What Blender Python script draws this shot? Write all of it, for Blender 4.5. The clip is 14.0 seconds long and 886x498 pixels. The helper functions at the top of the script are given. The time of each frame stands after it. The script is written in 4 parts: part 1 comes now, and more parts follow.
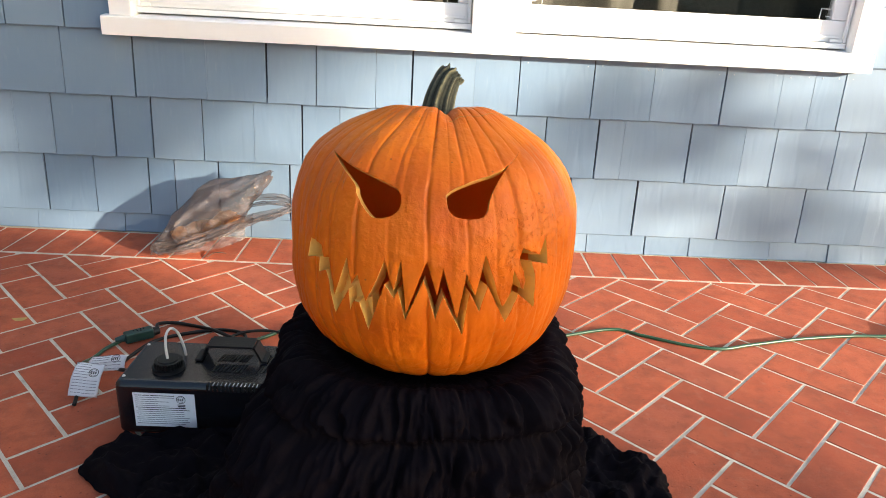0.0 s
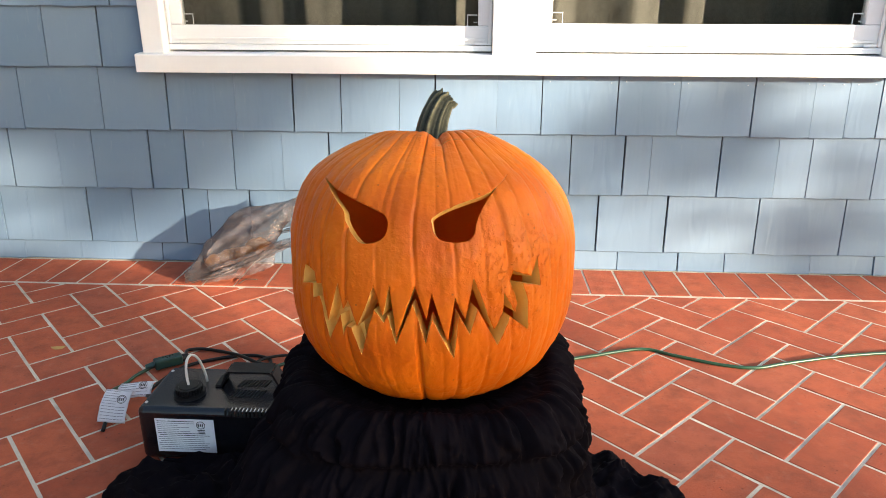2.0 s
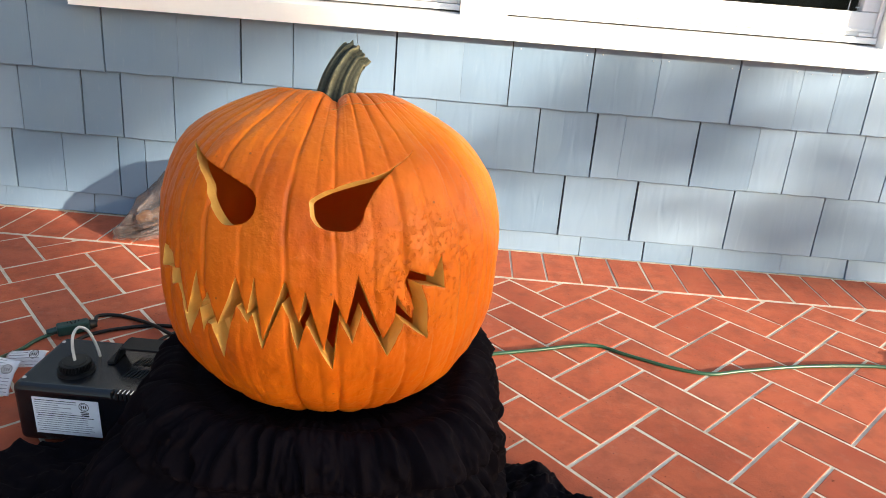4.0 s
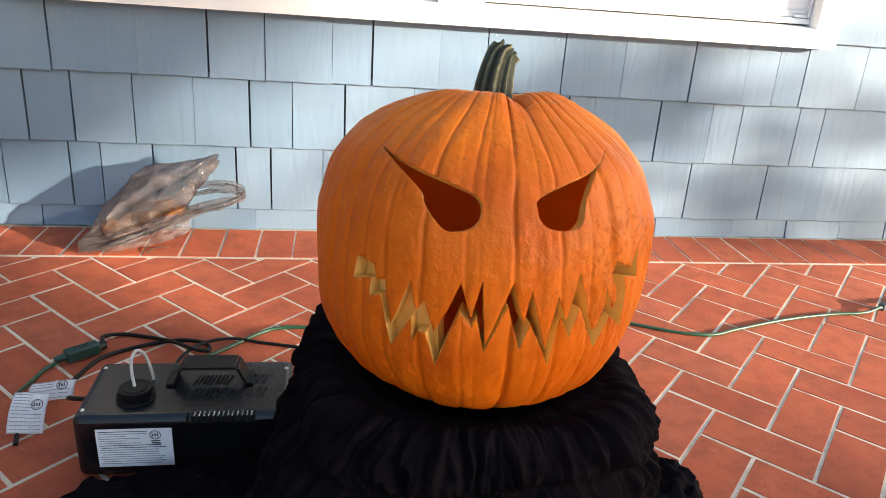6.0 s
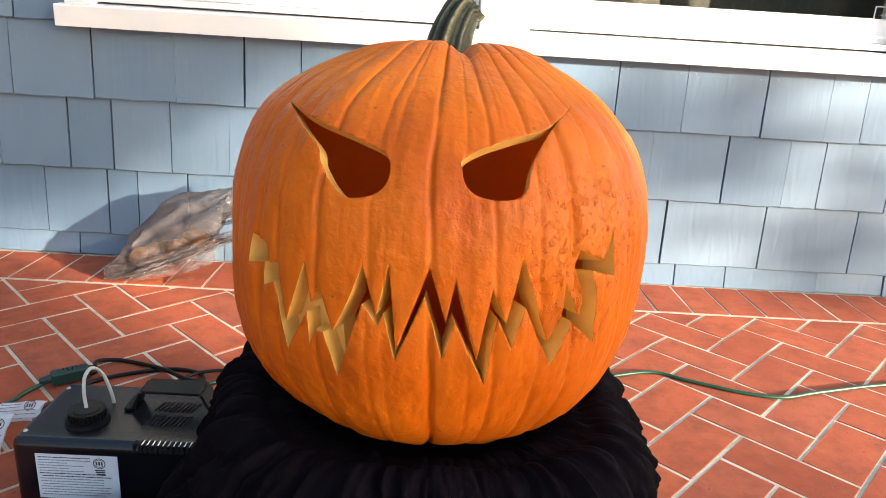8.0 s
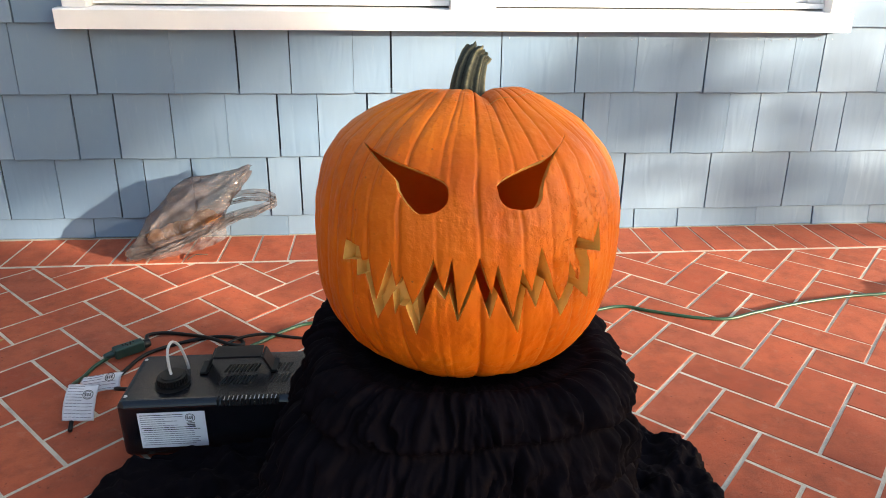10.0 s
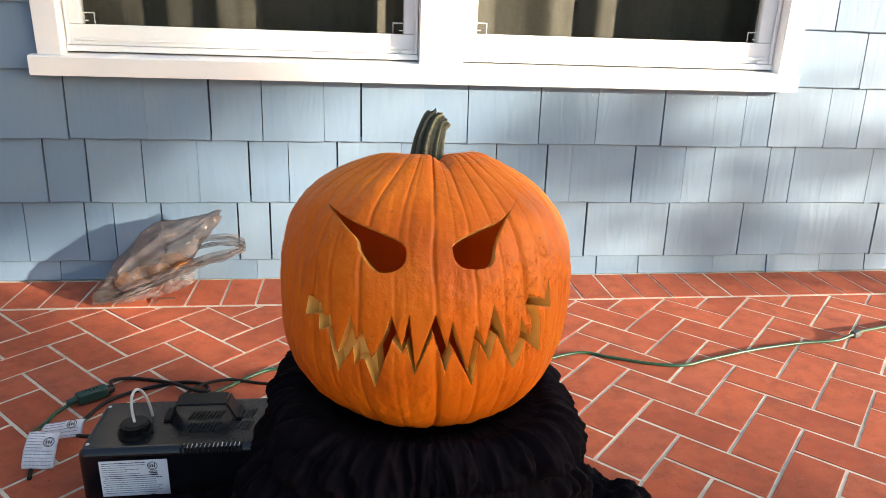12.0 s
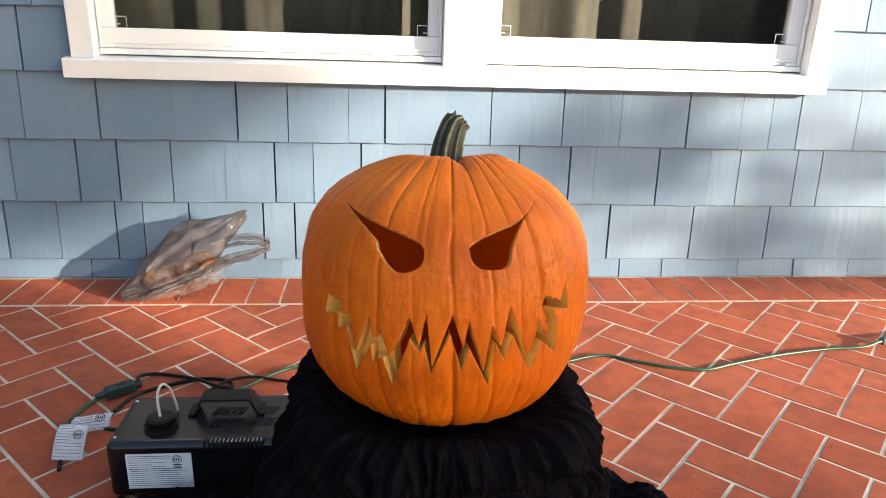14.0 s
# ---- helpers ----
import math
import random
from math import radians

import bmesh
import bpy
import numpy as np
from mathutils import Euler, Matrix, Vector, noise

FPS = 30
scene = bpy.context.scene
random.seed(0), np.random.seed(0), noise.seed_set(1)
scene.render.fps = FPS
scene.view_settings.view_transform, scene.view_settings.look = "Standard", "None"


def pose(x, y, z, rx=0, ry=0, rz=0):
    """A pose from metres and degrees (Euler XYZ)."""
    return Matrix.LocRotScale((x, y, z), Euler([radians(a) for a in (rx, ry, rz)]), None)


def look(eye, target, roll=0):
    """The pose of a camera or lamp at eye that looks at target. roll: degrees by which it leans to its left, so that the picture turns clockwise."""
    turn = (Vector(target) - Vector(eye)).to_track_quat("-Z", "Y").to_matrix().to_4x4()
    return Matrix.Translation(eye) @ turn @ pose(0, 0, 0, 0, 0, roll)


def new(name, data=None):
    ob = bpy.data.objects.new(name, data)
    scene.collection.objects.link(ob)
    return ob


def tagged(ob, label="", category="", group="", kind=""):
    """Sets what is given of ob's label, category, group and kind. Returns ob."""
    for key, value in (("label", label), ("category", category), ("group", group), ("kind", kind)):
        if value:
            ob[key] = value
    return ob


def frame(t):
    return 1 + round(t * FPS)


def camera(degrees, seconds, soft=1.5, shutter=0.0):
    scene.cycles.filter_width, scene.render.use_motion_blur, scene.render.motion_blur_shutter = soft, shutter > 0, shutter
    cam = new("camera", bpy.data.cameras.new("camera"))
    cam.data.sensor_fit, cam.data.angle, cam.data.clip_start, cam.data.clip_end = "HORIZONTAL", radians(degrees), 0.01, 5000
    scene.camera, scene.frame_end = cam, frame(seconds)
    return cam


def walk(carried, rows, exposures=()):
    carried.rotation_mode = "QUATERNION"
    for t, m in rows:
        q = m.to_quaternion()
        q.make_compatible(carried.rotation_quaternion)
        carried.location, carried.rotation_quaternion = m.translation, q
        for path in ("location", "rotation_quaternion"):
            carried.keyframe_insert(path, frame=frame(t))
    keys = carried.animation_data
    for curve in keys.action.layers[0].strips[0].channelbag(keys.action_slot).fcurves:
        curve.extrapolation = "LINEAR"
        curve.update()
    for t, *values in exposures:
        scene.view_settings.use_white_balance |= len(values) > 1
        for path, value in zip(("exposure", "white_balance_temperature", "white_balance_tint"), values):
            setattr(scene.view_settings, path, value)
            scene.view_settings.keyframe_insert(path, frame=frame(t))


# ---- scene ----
cam = camera(65.8, 14.0, soft=0.6)
PATH = [
    (0, (-0.147, 0.048, 0.815), (-0.094, 1.916, 0.101), 3.1),
    (0.5, (-0.151, 0.032, 0.817), (-0.096, 1.906, 0.119), 1.8),
    (1, (-0.157, 0.02, 0.815), (-0.086, 1.88, 0.084), 0.7),
    (1.5, (-0.154, 0.005, 0.819), (-0.123, 1.884, 0.135), 1.1),
    (2, (-0.077, 0.051, 0.82), (-0.169, 1.936, 0.159), 0.2),
    (2.5, (0.046, 0.148, 0.811), (-0.168, 2.002, 0.094), 0.8),
    (3, (0.085, 0.184, 0.809), (-0.202, 2.029, 0.092), 0.0),
    (3.5, (0.085, 0.189, 0.804), (-0.212, 2.02, 0.056), 0.8),
    (3.7, (0.067, 0.194, 0.8), (-0.143, 2.036, 0.049), 2.3),
    (5.8, (-0.353, 0.209, 0.805), (0.101, 1.995, 0.028), 5.5),
    (6, (-0.311, 0.208, 0.796), (0.005, 2.025, 0.022), 4.6),
    (6.5, (-0.192, 0.248, 0.763), (-0.061, 2.096, 0.01), 3.6),
    (7, (-0.133, 0.293, 0.712), (-0.097, 2.134, -0.069), 2.1),
    (7.5, (-0.128, 0.31, 0.695), (-0.118, 2.152, -0.085), 2.6),
    (8, (-0.149, 0.31, 0.685), (-0.094, 2.213, 0.074), 3.6),
    (8.2, (-0.163, 0.304, 0.68), (-0.082, 2.209, 0.076), 3.9),
    (10.3, (-0.247, 0.096, 0.828), (-0.065, 1.932, 0.056), 0.5),
    (10.5, (-0.246, 0.09, 0.837), (-0.047, 1.945, 0.118), 0.7),
    (11, (-0.247, 0.087, 0.839), (0.011, 1.946, 0.147), 1.8),
    (11.5, (-0.249, 0.082, 0.841), (-0.007, 1.954, 0.179), 1.7),
    (12, (-0.233, 0.081, 0.841), (0.024, 1.954, 0.186), 2.1),
    (12.5, (-0.227, 0.078, 0.841), (0.018, 1.954, 0.193), 2.3),
    (13, (-0.226, 0.075, 0.842), (0.011, 1.954, 0.2), 2.4),
    (13.5, (-0.224, 0.073, 0.842), (0.015, 1.951, 0.195), 2.4),
    (14, (-0.226, 0.07, 0.844), (-0.041, 1.951, 0.191), 1.9),
]
walk(cam, [(t, look(eye, target, roll)) for t, eye, target, roll in PATH],
     exposures=((0.0, 1.20), (3.5, 1.16), (6.5, 1.18), (7.5, 1.33), (8.0, 1.34), (10.5, 1.12), (14.0, 1.09)))

# ---- light ----
SUN_DIR = Vector((-0.84, 0.50, -0.20)).normalized()      # the way the sunlight travels
world = bpy.data.worlds.new("sky")
scene.world = world
world.use_nodes = True
wn = world.node_tree
bg = wn.nodes["Background"]
sky = wn.nodes.new("ShaderNodeTexSky")
sky.sky_type, sky.sun_disc = "NISHITA", False
sky.sun_elevation = math.asin(-SUN_DIR.z)
sky.sun_rotation = math.atan2(-SUN_DIR.x, -SUN_DIR.y)
sky.air_density, sky.dust_density, sky.ozone_density = 1.0, 1.2, 1.25
wn.links.new(sky.outputs[0], bg.inputs[0])
bg.inputs[1].default_value = 0.228
sun = new("sun", bpy.data.lights.new("sun", "SUN"))
sun.data.energy, sun.data.angle, sun.data.color = 8.6, radians(1.0), (1.0, 0.87, 0.68)
sun.matrix_world = look((6, -4, 3), Vector((6, -4, 3)) + SUN_DIR)


# ---- materials ----
class Mat:
    """A node material under construction."""

    def __init__(self, name, rough=0.6, metal=0.0, spec=0.5):
        self.m = bpy.data.materials.new(name)
        self.m.use_nodes = True
        self.t = self.m.node_tree
        self.b = self.t.nodes["Principled BSDF"]
        self.b.inputs["Roughness"].default_value = rough
        self.b.inputs["Metallic"].default_value = metal
        self.b.inputs["Specular IOR Level"].default_value = spec

    def node(self, kind, **sets):
        n = self.t.nodes.new("ShaderNode" + kind)
        for k, v in sets.items():
            n.inputs[k.replace("_", " ")].default_value = v
        return n

    def link(self, a, b):
        self.t.links.new(a, b)

    def coords(self, scale=(1, 1, 1), kind="Object"):
        tc, mp = self.node("TexCoord"), self.node("Mapping")
        mp.inputs["Scale"].default_value = scale
        self.link(tc.outputs[kind], mp.inputs[0])
        return mp.outputs[0]

    def noise(self, co, scale, detail=4.0, rough=0.55):
        n = self.node("TexNoise", Scale=scale, Detail=detail, Roughness=rough)
        self.link(co, n.inputs["Vector"])
        return n.outputs[0]

    def ramp(self, fac, stops):
        n = self.t.nodes.new("ShaderNodeValToRGB")
        e = n.color_ramp.elements
        while len(e) < len(stops):
            e.new(0.5)
        for el, (p, c) in zip(e, stops):
            el.position, el.color = p, (*c, 1) if len(c) == 3 else c
        self.link(fac, n.inputs[0])
        return n.outputs[0]

    def mix(self, fac, a, b, blend="MIX"):
        n = self.t.nodes.new("ShaderNodeMix")
        n.data_type, n.blend_type = "RGBA", blend
        for sock, v in ((n.inputs[0], fac), (n.inputs[6], a), (n.inputs[7], b)):
            if hasattr(v, "is_output"):
                self.link(v, sock)
            else:
                sock.default_value = v if isinstance(v, float) else (*v, 1)
        return n.outputs[2]

    def colour(self, sock):
        if hasattr(sock, "is_output"):
            self.link(sock, self.b.inputs["Base Color"])
        else:
            self.b.inputs["Base Color"].default_value = (*sock, 1)
        return self

    def roughness(self, sock):
        self.link(sock, self.b.inputs["Roughness"])
        return self

    def bump(self, height, dist=0.002, strength=0.6):
        n = self.node("Bump", Distance=dist, Strength=strength)
        self.link(height, n.inputs["Height"])
        if self.b.inputs["Normal"].links:
            self.link(self.b.inputs["Normal"].links[0].from_socket, n.inputs["Normal"])
        self.link(n.outputs[0], self.b.inputs["Normal"])
        return self

    def glowing_through(self, rgb, share):
        """Lets a share of the light pass, as flesh and rind do."""
        tr, mx = self.node("BsdfTranslucent"), self.node("MixShader")
        tr.inputs[0].default_value = (*rgb, 1)
        mx.inputs[0].default_value = share
        self.link(self.b.outputs[0], mx.inputs[1])
        self.link(tr.outputs[0], mx.inputs[2])
        self.link(mx.outputs[0], self.t.nodes["Material Output"].inputs[0])
        return self

    def random(self):
        return self.node("ObjectInfo").outputs["Random"]


def plain(name, rgb, rough=0.5, metal=0.0, vary=0.15, scale=40.0, dist=0.0006, spec=0.5):
    m = Mat(name, rough, metal, spec)
    n = m.noise(m.coords(kind="Object"), scale)
    lo, hi = [c * (1 - vary) for c in rgb], [min(1, c * (1 + vary)) for c in rgb]
    m.colour(m.ramp(n, [(0.3, lo), (0.7, hi)])).bump(n, dist, 0.4)
    return m.m


def brick_material():
    m = Mat("brick_clay", 0.85, spec=0.25)
    geo = m.node("NewGeometry")
    co = m.coords((1, 1, 1), "Object")
    pos = geo.outputs["Position"]
    tone = m.ramp(m.random(), [(0.0, (0.31, 0.064, 0.032)), (0.3, (0.40, 0.088, 0.041)), (0.7, (0.46, 0.104, 0.048)), (1.0, (0.37, 0.096, 0.054))])
    cloud = m.noise(pos, 9.0, 5.0)
    tone = m.mix(m.ramp(cloud, [(0.35, (0.0,) * 3), (0.70, (0.55,) * 3)]), tone, (0.46, 0.122, 0.056))
    grain = m.noise(pos, 420.0, 3.0, 0.7)
    tone = m.mix(m.ramp(grain, [(0.30, (0.55,) * 3), (0.45, (0.0,) * 3)]), tone, (0.24, 0.055, 0.035))
    pits = m.node("TexVoronoi", Scale=75.0)
    m.link(pos, pits.inputs["Vector"])
    pit = m.ramp(pits.outputs["Distance"], [(0.07, (0.85,) * 3), (0.17, (0.0,) * 3)])
    pit = m.mix(1.0, pit, m.ramp(m.noise(pos, 33.0, 3.0, 0.7), [(0.46, (0.0,) * 3), (0.60, (1.0,) * 3)]), "MULTIPLY")
    tone = m.mix(pit, tone, (0.075, 0.022, 0.018))
    stain = m.ramp(m.noise(pos, 17.0, 6.0, 0.7), [(0.32, (0.75,) * 3), (0.56, (0.0,) * 3)])
    tone = m.mix(stain, tone, (0.23, 0.062, 0.034))
    dust = m.ramp(m.noise(pos, 26.0, 6.0, 0.7), [(0.56, (0.0,) * 3), (0.80, (0.30,) * 3)])
    tone = m.mix(dust, tone, (0.45, 0.24, 0.17))
    return m.colour(tone).bump(grain, 0.0022, 0.75).bump(m.noise(pos, 60.0, 4.0), 0.003, 0.5).bump(pit, -0.004, 0.8).m


def mortar_material():
    m = Mat("mortar", 0.95, spec=0.1)
    pos = m.node("NewGeometry").outputs["Position"]
    n = m.noise(pos, 14.0, 6.0, 0.65)
    g = m.noise(pos, 600.0, 3.0, 0.7)
    c = m.ramp(n, [(0.25, (0.33, 0.28, 0.22)), (0.5, (0.58, 0.52, 0.43)), (0.8, (0.74, 0.68, 0.58))])
    c = m.mix(m.ramp(g, [(0.35, (0.5,) * 3), (0.5, (0.0,) * 3)]), c, (0.25, 0.21, 0.17))
    return m.colour(c).bump(g, 0.002, 0.7).m


def shingle_material():
    m = Mat("blue_grey_shingle_paint", 0.62, spec=0.4)
    pos = m.node("NewGeometry").outputs["Position"]
    tone = m.ramp(m.random(), [(0.0, (0.120, 0.187, 0.272)), (0.5, (0.140, 0.209, 0.296)), (1.0, (0.160, 0.229, 0.314))])
    mp = m.node("Mapping")
    mp.inputs["Scale"].default_value = (1, 1, 0.16)
    m.link(pos, mp.inputs[0])
    off = m.node("CombineXYZ")
    mul = m.node("Math")
    mul.operation = "MULTIPLY"
    mul.inputs[1].default_value = 37.0
    m.link(m.random(), mul.inputs[0])
    m.link(mul.outputs[0], off.inputs[0])
    m.link(mul.outputs[0], off.inputs[2])
    m.link(off.outputs[0], mp.inputs["Location"])
    grain = m.noise(mp.outputs[0], 95.0, 4.0, 0.6)
    wave = m.node("TexNoise", Scale=26.0, Detail=1.5, Roughness=0.35, Distortion=1.2)
    m.link(mp.outputs[0], wave.inputs["Vector"])
    broad = wave.outputs[0]
    dirt = m.ramp(m.noise(pos, 7.0, 5.0), [(0.4, (0.0,) * 3), (0.8, (0.35,) * 3)])
    tone = m.mix(dirt, tone, (0.18, 0.242, 0.30))
    tone = m.mix(m.ramp(grain, [(0.62, (0.0,) * 3), (0.78, (0.22,) * 3)]), tone, (0.25, 0.31, 0.36))
    return m.colour(tone).bump(broad, 0.0024, 0.5).bump(grain, 0.0003, 0.25).m


def paint_material():
    m = Mat("white_trim_paint", 0.42, spec=0.5)
    pos = m.node("NewGeometry").outputs["Position"]
    n = m.noise(pos, 5.0, 6.0, 0.65)
    c = m.ramp(n, [(0.3, (0.78, 0.77, 0.76)), (0.6, (0.82, 0.815, 0.81)), (0.85, (0.74, 0.72, 0.69))])
    g = m.noise(m.coords((1, 1, 1)), 55.0, 4.0)
    return m.colour(c).bump(g, 0.0008, 0.35).m


def skin_material():
    m = Mat("pumpkin_skin", 0.42, spec=0.24)
    co = m.coords()
    big = m.noise(co, 11.0, 4.0)
    c = m.ramp(big, [(0.28, (0.52, 0.092, 0.003)), (0.50, (0.68, 0.142, 0.004)), (0.78, (0.78, 0.195, 0.006))])
    blush = m.ramp(m.noise(co, 4.0, 3.0), [(0.45, (0.0,) * 3), (0.75, (0.4,) * 3)])
    c = m.mix(blush, c, (0.60, 0.125, 0.010))
    mp = m.coords((1, 1, 0.07))
    streak = m.noise(mp, 85.0, 3.0, 0.55)
    c = m.mix(m.ramp(streak, [(0.52, (0.0,) * 3), (0.75, (0.28,) * 3)]), c, (0.76, 0.205, 0.012))
    v = m.node("TexVoronoi", Scale=62.0)
    m.link(co, v.inputs["Vector"])
    speck = m.ramp(v.outputs["Distance"], [(0.05, (0.8,) * 3), (0.10, (0.0,) * 3)])
    few = m.ramp(m.noise(co, 22.0, 2.0), [(0.46, (0.0,) * 3), (0.54, (1.0,) * 3)])
    c = m.mix(m.mix(1.0, speck, few, "MULTIPLY"), c, (0.20, 0.062, 0.02))
    m.colour(c)
    m.roughness(m.ramp(big, [(0.3, (0.34,) * 3), (0.8, (0.52,) * 3)]))
    wart = m.ramp(m.noise(co, 70.0, 3.0, 0.5), [(0.45, (0.0,) * 3), (0.8, (1.0,) * 3)])
    m.bump(m.noise(co, 230.0, 3.0), 0.0009, 0.5).bump(wart, 0.0016, 0.6).bump(m.noise(co, 30.0, 2.0), 0.0032, 0.55).bump(streak, 0.0005, 0.5)
    # a scabbed patch on one cheek
    far_off = m.node("VectorMath")
    far_off.operation = "DISTANCE"
    m.link(co, far_off.inputs[0])
    far_off.inputs[1].default_value = (-0.010, 0.802, 0.520)
    patch = m.ramp(far_off.outputs["Value"], [(0.035, (1.0,) * 3), (0.095, (0.0,) * 3)])
    scab = m.ramp(m.noise(co, 170.0, 4.0, 0.65), [(0.54, (0.0,) * 3), (0.66, (1.0,) * 3)])
    m.bump(m.mix(1.0, patch, scab, "MULTIPLY"), 0.0020, 0.8)
    m.b.inputs["Subsurface Weight"].default_value = 0.08
    m.b.inputs["Subsurface Radius"].default_value = (0.012, 0.004, 0.001)
    m.b.inputs["Subsurface Scale"].default_value = 0.5
    return m.glowing_through((0.95, 0.38, 0.04), 0.09).m


def flesh_material(name, lo, hi, through_it=0.0):
    m = Mat(name, 0.5, spec=0.5)
    co = m.coords()
    n = m.noise(co, 45.0, 5.0, 0.65)
    m.colour(m.ramp(n, [(0.3, lo), (0.7, hi)])).bump(n, 0.002, 0.6)
    return m.glowing_through((0.95, 0.36, 0.03), through_it).m if through_it else m.m


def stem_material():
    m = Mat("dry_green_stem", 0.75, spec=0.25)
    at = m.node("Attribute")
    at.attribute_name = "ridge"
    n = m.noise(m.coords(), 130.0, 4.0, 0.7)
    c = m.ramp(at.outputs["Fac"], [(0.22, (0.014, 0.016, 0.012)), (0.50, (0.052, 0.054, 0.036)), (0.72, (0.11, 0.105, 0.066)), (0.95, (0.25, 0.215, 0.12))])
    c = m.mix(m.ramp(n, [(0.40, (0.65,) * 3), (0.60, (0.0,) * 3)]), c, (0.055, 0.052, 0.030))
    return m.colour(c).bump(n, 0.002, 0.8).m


def cloth_material():
    m = Mat("black_crinkled_cloth", 0.85, spec=0.06)
    co = m.coords()
    n = m.noise(co, 260.0, 3.0)
    c = m.ramp(m.noise(co, 12.0, 4.0), [(0.3, (0.0028, 0.0019, 0.0031)), (0.7, (0.0050, 0.0034, 0.0053))])
    m.colour(c).bump(n, 0.0012, 0.5)
    return m.m


def plastic_bag_material():
    m = Mat("thin_grey_plastic", 0.16, spec=0.7)
    co = m.coords((1, 1, 1))
    n = m.noise(co, 16.0, 4.0, 0.55)
    m.colour(m.ramp(n, [(0.3, (0.065, 0.056, 0.058)), (0.7, (0.19, 0.165, 0.165))]))
    tc, mp = m.node("TexCoord"), m.node("Mapping")
    mp.vector_type = "TEXTURE"
    mp.inputs["Rotation"].default_value = (0, radians(-36), 0)
    mp.inputs["Scale"].default_value = (5, 1, 1)
    m.link(tc.outputs["Object"], mp.inputs[0])
    m.bump(n, 0.004, 0.5).bump(m.noise(mp.outputs[0], 60.0, 2.0, 0.4), 0.004, 0.6)
    tr = m.node("BsdfTransparent")
    tr.inputs[0].default_value = (0.84, 0.80, 0.77, 1)
    mx = m.node("MixShader")
    m.link(m.ramp(n, [(0.3, (0.40,) * 3), (0.7, (0.64,) * 3)]), mx.inputs[0])
    m.link(tr.outputs[0], mx.inputs[1])
    m.link(m.b.outputs[0], mx.inputs[2])
    m.link(mx.outputs[0], m.t.nodes["Material Output"].inputs[0])
    return m.m


def glass_material():
    m = Mat("window_glass", 0.02)
    tr, gl, fr, mx = m.node("BsdfTransparent"), m.node("BsdfGlossy"), m.node("Fresnel", IOR=1.45), m.node("MixShader")
    tr.inputs[0].default_value = (0.90, 0.92, 0.91, 1)
    gl.inputs["Roughness"].default_value = 0.02
    m.link(fr.outputs[0], mx.inputs[0])
    m.link(tr.outputs[0], mx.inputs[1])
    m.link(gl.outputs[0], mx.inputs[2])
    m.link(mx.outputs[0], m.t.nodes["Material Output"].inputs[0])
    return m.m


BRICK, MORTAR, SHINGLE, WHITE = brick_material(), mortar_material(), shingle_material(), paint_material()
SKIN, STEM, CLOTH, BAG, GLASS = skin_material(), stem_material(), cloth_material(), plastic_bag_material(), glass_material()
FLESH_CUT = flesh_material("pumpkin_cut_flesh", (0.80, 0.42, 0.075), (0.86, 0.54, 0.15))
FLESH_IN = flesh_material("pumpkin_inner_flesh", (0.90, 0.31, 0.055), (0.93, 0.36, 0.075), 0.45)
SHEATH = plain("wall_sheathing", (0.035, 0.045, 0.055), 0.9)
BLACK = plain("black_enamel", (0.0050, 0.0058, 0.009), 0.27, vary=0.2, scale=300.0, dist=0.0002, spec=0.55)
BLACK_PLASTIC = plain("black_plastic", (0.005, 0.005, 0.0055), 0.45, scale=200.0, spec=0.25)
# Near-black colour for the shade inside openings, laid on as thin strips.
SLOT = plain("slot_shade", (0.002, 0.002, 0.002), 0.9)
PAPER = plain("white_paper", (0.88, 0.89, 0.92), 0.6, vary=0.04)
INK = plain("black_ink", (0.03, 0.03, 0.035), 0.7)
GREY_INK = plain("grey_ink", (0.30, 0.30, 0.33), 0.7)
STEEL = plain("steel", (0.55, 0.55, 0.55), 0.3, 1.0)
GREEN = plain("green_cord_rubber", (0.013, 0.058, 0.027), 0.38)
TEAL = plain("green_connector_plastic", (0.005, 0.030, 0.025), 0.45)
BLACK_CORD = plain("black_cord_rubber", (0.005, 0.005, 0.005), 0.45, spec=0.25)
TUBE = plain("milky_silicone_tube", (0.66, 0.63, 0.57), 0.4, vary=0.05)
CURTAIN = plain("taupe_curtain_fabric", (0.165, 0.145, 0.118), 0.85, scale=90.0)
DARK_ROOM = plain("dim_room_paint", (0.25, 0.23, 0.20), 0.9)
ORANGE_PULP = flesh_material("pumpkin_pulp", (0.48, 0.17, 0.03), (0.58, 0.28, 0.08))
LEAF = plain("leaf_green", (0.05, 0.10, 0.025), 0.6, vary=0.4, scale=6.0)
BARK = plain("bark", (0.12, 0.09, 0.065), 0.9, vary=0.35, scale=30.0, dist=0.01)
BOUNCE_GROUND = plain("pale_bounce_ground", (0.36, 0.32, 0.26), 0.95, vary=0.45, scale=3.0, dist=0.02)
CLIP = plain("grey_white_clip", (0.62, 0.62, 0.60), 0.5)
DRY_LEAF = plain("dry_leaf", (0.42, 0.27, 0.09), 0.8)


# ---- building helpers ----
def finish(bm, name, material, smooth=False):
    me = bpy.data.meshes.new(name)
    bm.normal_update()
    bm.to_mesh(me)
    bm.free()
    for m in (material if isinstance(material, (list, tuple)) else [material]):
        me.materials.append(m)
    if smooth:
        me.polygons.foreach_set("use_smooth", [True] * len(me.polygons))
    return me


def part(name, bm, material, parent=None, label="", smooth=False):
    ob = new(name, finish(bm, name, material, smooth))
    if parent is not None:
        ob.parent = parent
        ob.matrix_parent_inverse = parent.matrix_world.inverted() if parent.type == "EMPTY" else Matrix()
    if label:
        ob["label"] = label
    return ob


